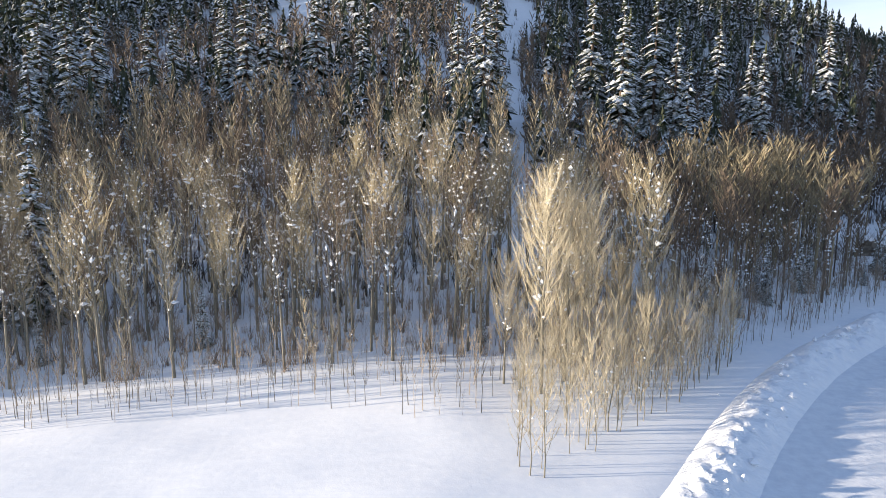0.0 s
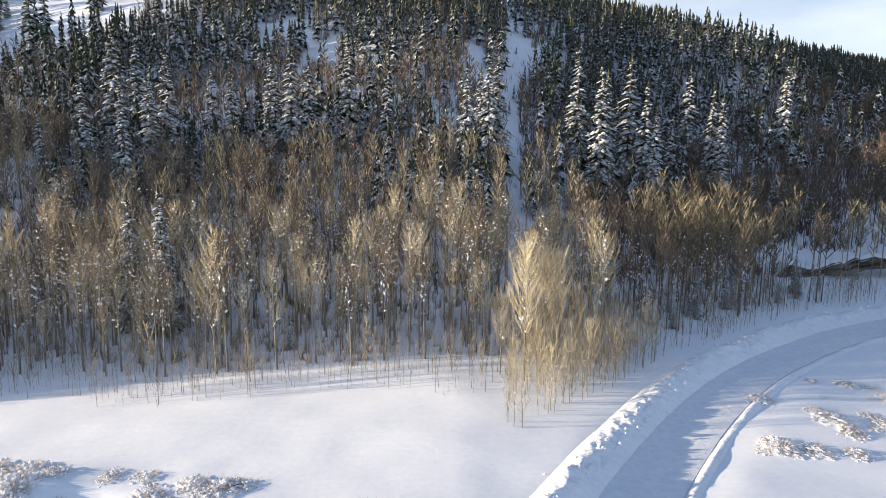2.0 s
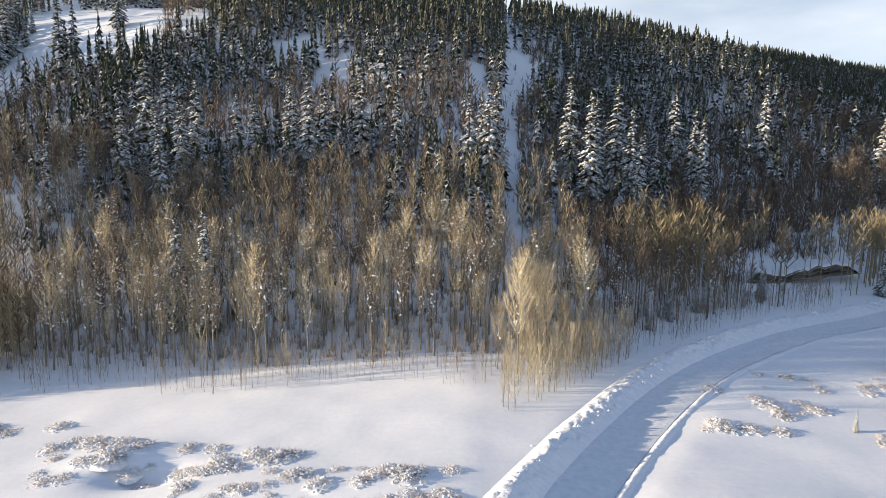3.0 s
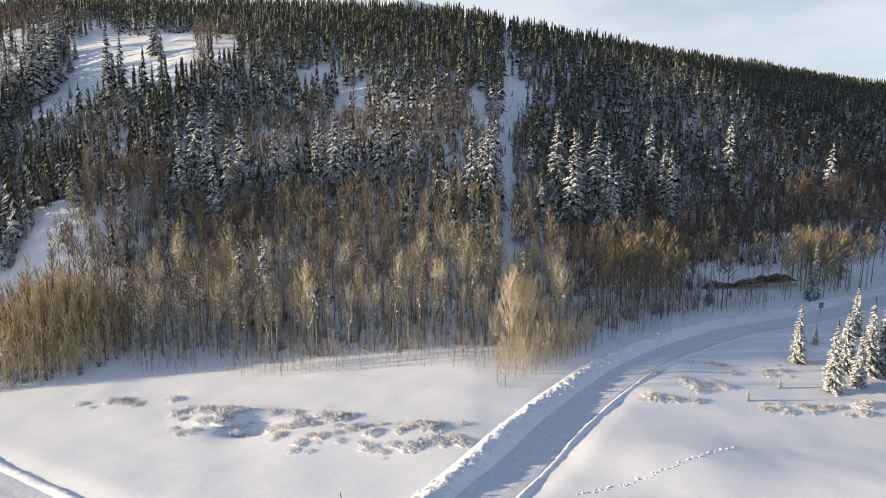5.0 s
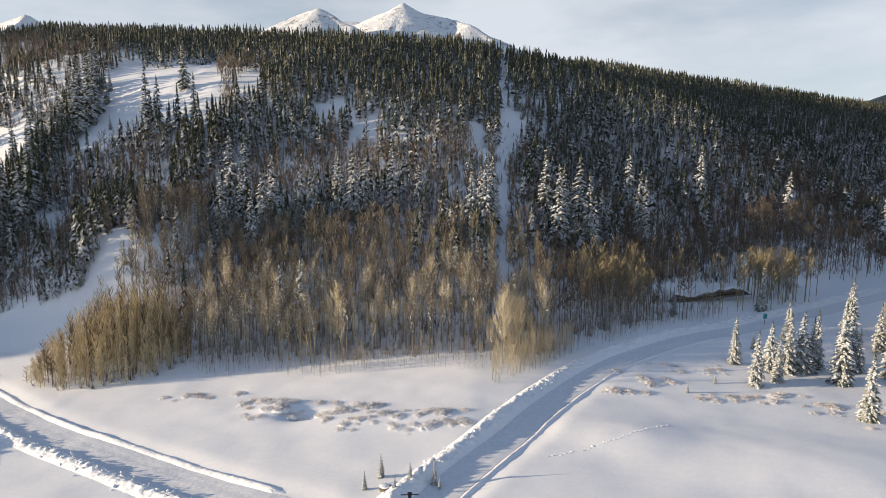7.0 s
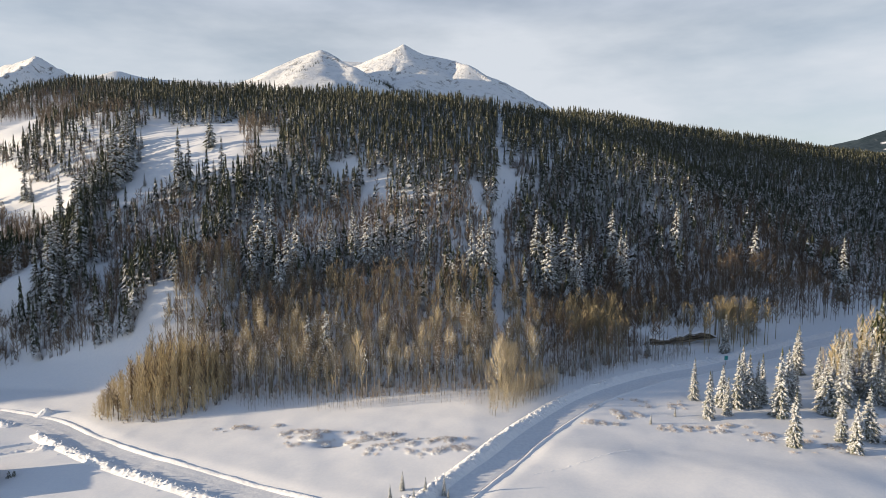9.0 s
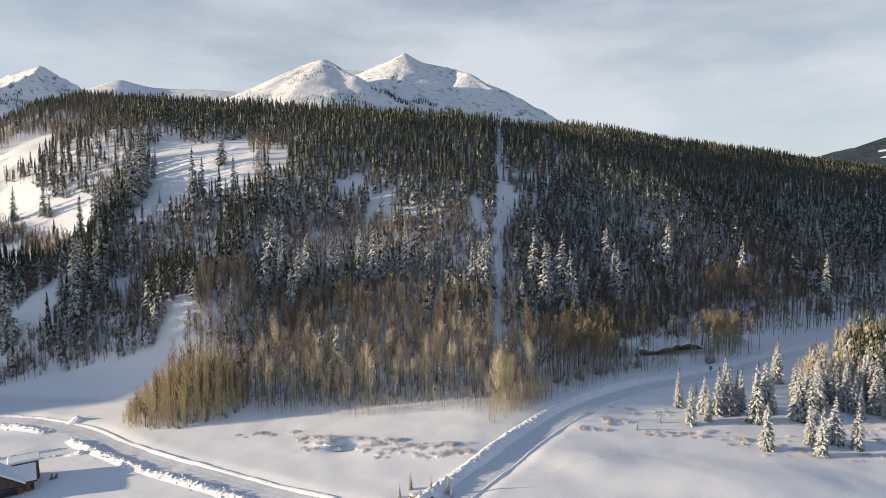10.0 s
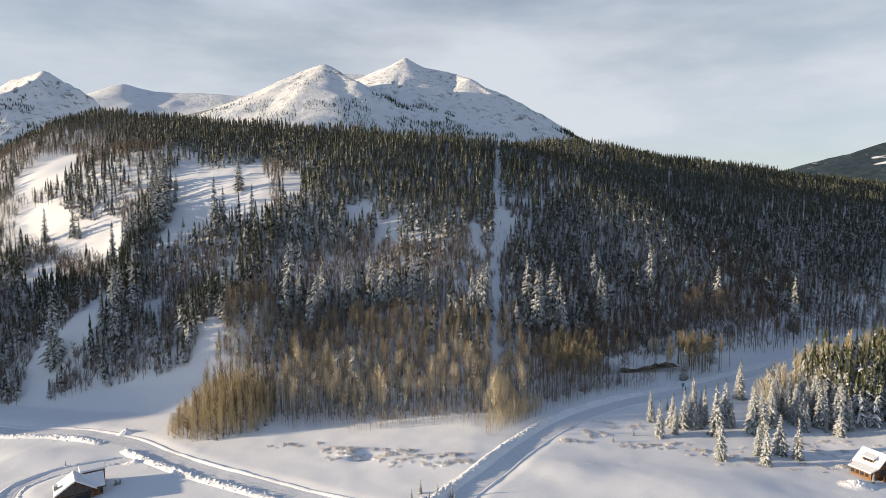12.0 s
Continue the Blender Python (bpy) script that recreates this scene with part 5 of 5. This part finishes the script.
dormer = part("dormer", prism([(-2.9, 3.2), (-0.5, 4.4), (-0.5, 5.1), (-2.9, 4.55)], "y", -1.4, 1.4), LOGS, cabin, "dormer on the roof slope")
part("dormer_snow", prism(slab((-0.3, 5.2), (-3.2, 4.55), 0.3), "y", -1.7, 1.7, 0.08), SNOW_CAP, dormer)
for y in (-1.15, -0.35, 0.45):
    part("dormer_window", block(-2.98, -2.88, y, y + 0.65, 3.75, 4.4, 0.01), GLASS, dormer)
for x in (-1.9, -0.5, 0.9):
    part("window", block(x, x + 1.0, -2.95, -2.84, 1.0, 2.2, 0.01), GLASS, cabin)
part("gable_window", block(-0.6, 0.6, -2.8, -2.68, 3.2, 4.2, 0.01), GLASS, cabin)
deck = part("deck", block(-CH, CH + 0.5, -4.6, -2.9, 0.1, 0.3), TIMBER, cabin, "brown deck boards")
for x in (-3.2, -1.6, 0.0, 1.6, 3.2):
    part("deck_post", block(x - 0.07, x + 0.07, -4.55, -4.41, -0.4, 1.2, 0.01), TIMBER, deck)
part("deck_rail", block(-3.3, 3.4, -4.56, -4.42, 1.2, 1.32, 0.01), TIMBER, deck)


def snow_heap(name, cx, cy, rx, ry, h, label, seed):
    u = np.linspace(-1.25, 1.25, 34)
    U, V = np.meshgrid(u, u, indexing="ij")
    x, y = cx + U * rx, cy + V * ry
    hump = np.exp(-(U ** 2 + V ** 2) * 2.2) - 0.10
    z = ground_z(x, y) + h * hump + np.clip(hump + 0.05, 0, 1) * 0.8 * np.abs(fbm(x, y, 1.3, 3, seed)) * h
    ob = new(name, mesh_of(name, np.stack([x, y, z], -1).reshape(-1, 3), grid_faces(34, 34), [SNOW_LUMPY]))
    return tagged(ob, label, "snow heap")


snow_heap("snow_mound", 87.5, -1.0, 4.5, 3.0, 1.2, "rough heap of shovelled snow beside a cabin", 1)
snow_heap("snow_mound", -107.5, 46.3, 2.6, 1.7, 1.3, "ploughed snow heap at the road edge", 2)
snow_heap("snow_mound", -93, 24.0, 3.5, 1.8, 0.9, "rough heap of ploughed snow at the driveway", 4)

# ---- black post with a crossbar ----
post = new("sign_post")
post.matrix_basis = pose(-8.8, -13.4, float(ground_z(-8.8, -13.4)), 0, 0, 4)
tagged(post, "black metal post with a thin crossbar in snow", "post")
part("post", block(-0.2, 0.2, -0.2, 0.2, -0.3, 2.9, 0.03), BLACK, post)
part("crossbar", block(-1.05, 1.05, -0.06, 0.06, 2.9, 3.0, 0.02), BLACK, post)
part("cap", block(-0.27, 0.27, -0.27, 0.27, 3.0, 3.14, 0.03), BLACK, post)

# ---- teal board on a stake ----
sign = new("sign_board")
sign.matrix_basis = pose(72.7, 67.6, float(ground_z(72.7, 67.6)), 0, 0, 12)
tagged(sign, "small teal board on a stake in a snow bank", "sign")
part("stake", block(-0.05, 0.05, -0.05, 0.05, -0.3, 2.6, 0.01), TIMBER, sign)
part("board", block(-0.55, 0.55, -0.09, -0.05, 1.5, 2.7, 0.02), TEAL, sign, "teal painted board")


# ---- rock ledge above the lane ----
def rock_ledge(name, x0, x1, y_of, z_of, tall, deep, seed, label):
    n, rings = 90, 10
    t = np.linspace(0, 1, n)
    x = x0 + (x1 - x0) * t
    prof = [(0.0, 0.0), (-0.25, 0.25), (0.1, 0.32), (-0.2, 0.55), (0.15, 0.6), (-0.05, 0.85), (0.15, 1.0), (0.5, 1.04), (0.8, 1.02), (1.0, 0.9)]
    rag = 0.65 + 0.5 * fbm(x, x * 0 + seed, 4, 3, seed) + 0.1
    rag *= np.clip(np.minimum(t, 1 - t) * 9, 0.15, 1)
    v = np.zeros((n, rings, 3))
    for j, (d, h) in enumerate(prof):
        v[:, j, 0] = x
        v[:, j, 1] = y_of(x) + d * deep + 0.7 * fbm(x * 1.0, x * 0 + 5 * j, 2.0, 3, seed + j)
        v[:, j, 2] = z_of(x) + h * tall * rag + 0.12 * fbm(x, x * 0 + 3 * j, 1.1, 2, j)
    f = grid_faces(n, rings)
    ledge = new(name)
    tagged(ledge, label, "rock")
    part_of("rock_face", mesh_of("rock_face", v.reshape(-1, 3), f, [ROCK]), ledge)
    s = v[:, 5:, :].copy()
    s[:, :, 2] += 0.18 + 0.18 * fbm(s[:, :, 0], s[:, :, 1] * 0 + 2, 3, 2, 3)
    s[:, 0, 2] -= 0.25
    s[:, -1, 2] -= 1.2
    part_of("snow_cap", mesh_of("snow_cap", s.reshape(-1, 3), grid_faces(n, 5), [SNOW_CAP], None, True), ledge, "rounded snow on the ledge")
    return ledge


rock_ledge("rock_ledge", 53, 79, lambda x: 81.5 + 0.25 * (x - 53), lambda x: 1.5 + 0.06 * (x - 53) + 0 * x, 2.9, 2.4, 1, "long brown rock ledge capped with snow among trunks")
rock_ledge("rock_ledge", 51, 64, lambda x: 77.5 + 0.2 * (x - 51), lambda x: 0.2 + 0 * x, 1.5, 2.0, 3, "low dark rock band with snow on top")

# boulders by the small spruces
for i, (x, y, s) in enumerate(((-12.4, -7.3, 0.75), (-11.3, -6.6, 0.6), (-10.2, -7.4, 0.5))):
    rb, rs, br = Heap(), Heap(), np.random.RandomState(800 + i)
    bm = bmesh.new()
    bmesh.ops.create_icosphere(bm, subdivisions=2, radius=s)
    for v in bm.verts:
        v.co = v.co * (1 + 0.25 * noise.noise(v.co * 1.7 + Vector((i * 3.1, 0, 0)))) * 1.0
        v.co.z *= 0.75
    boulder = new("boulder")
    boulder.matrix_basis = pose(x, y, float(ground_z(x, y)) + 0.1 * s, 0, 0, 50 * i)
    tagged(boulder, "dark boulder with a snow cap in the meadow", "boulder", "boulders at the road corner")
    part("stone", bm, ROCK, boulder)
    bm = bmesh.new()
    bmesh.ops.create_icosphere(bm, subdivisions=2, radius=s * 0.9)
    for v in bm.verts:
        v.co.z = v.co.z * 0.32 + 0.58 * s
    part("snow_cap", bm, SNOW_CAP, boulder, "rounded snow cap")

# footprints and fallen clods on the snow
trail, tr = Heap(), np.random.RandomState(9)
for i in range(46):
    t = i / 45
    x, y = 9.5 + 19.5 * t + 0.2 * tr.randn(), 0.2 + 9.3 * t - 1.2 * math.sin(3.1 * t) + 0.2 * tr.randn()
    clump(trail, (x, y, float(ground_z(x, y)) + 0.03), 0.09 + 0.10 * tr.rand(), tr, 0.5)
tagged(new("snow_tracks", trail.mesh("snow_tracks", SNOW_LUMPY)), "line of footprints with thrown-up snow across the meadow", "tracks", kind="stuff")
clods = Heap()
for line, off, lo, hi, n in ((LINES[1], 4.0, 0.22, 1.0, 520), (LINES[0], -4.2, 0.0, 0.93, 420)):
    nrm = side_of(line)
    for i in range(n):
        k = int((lo + (hi - lo) * tr.rand()) * (len(line) - 1))
        o = off + 0.9 * tr.randn()
        if abs(o) < 2.9 or (off < 0 and 0.53 < k / len(line) < 0.58):
            continue
        x, y = line[k] + nrm[k] * o + 0.3 * tr.randn(2)
        up = 1.1 * math.exp(-((o - off) / 1.1) ** 2)
        clump(clods, (x, y, float(ground_z(x, y)) + up), 0.10 + 0.26 * tr.rand() ** 2, tr, 0.8)
tagged(new("snow_clods", clods.mesh("snow_clods", SNOW_LUMPY)), "broken clods of ploughed snow on the road banks", "snow clods", kind="stuff")
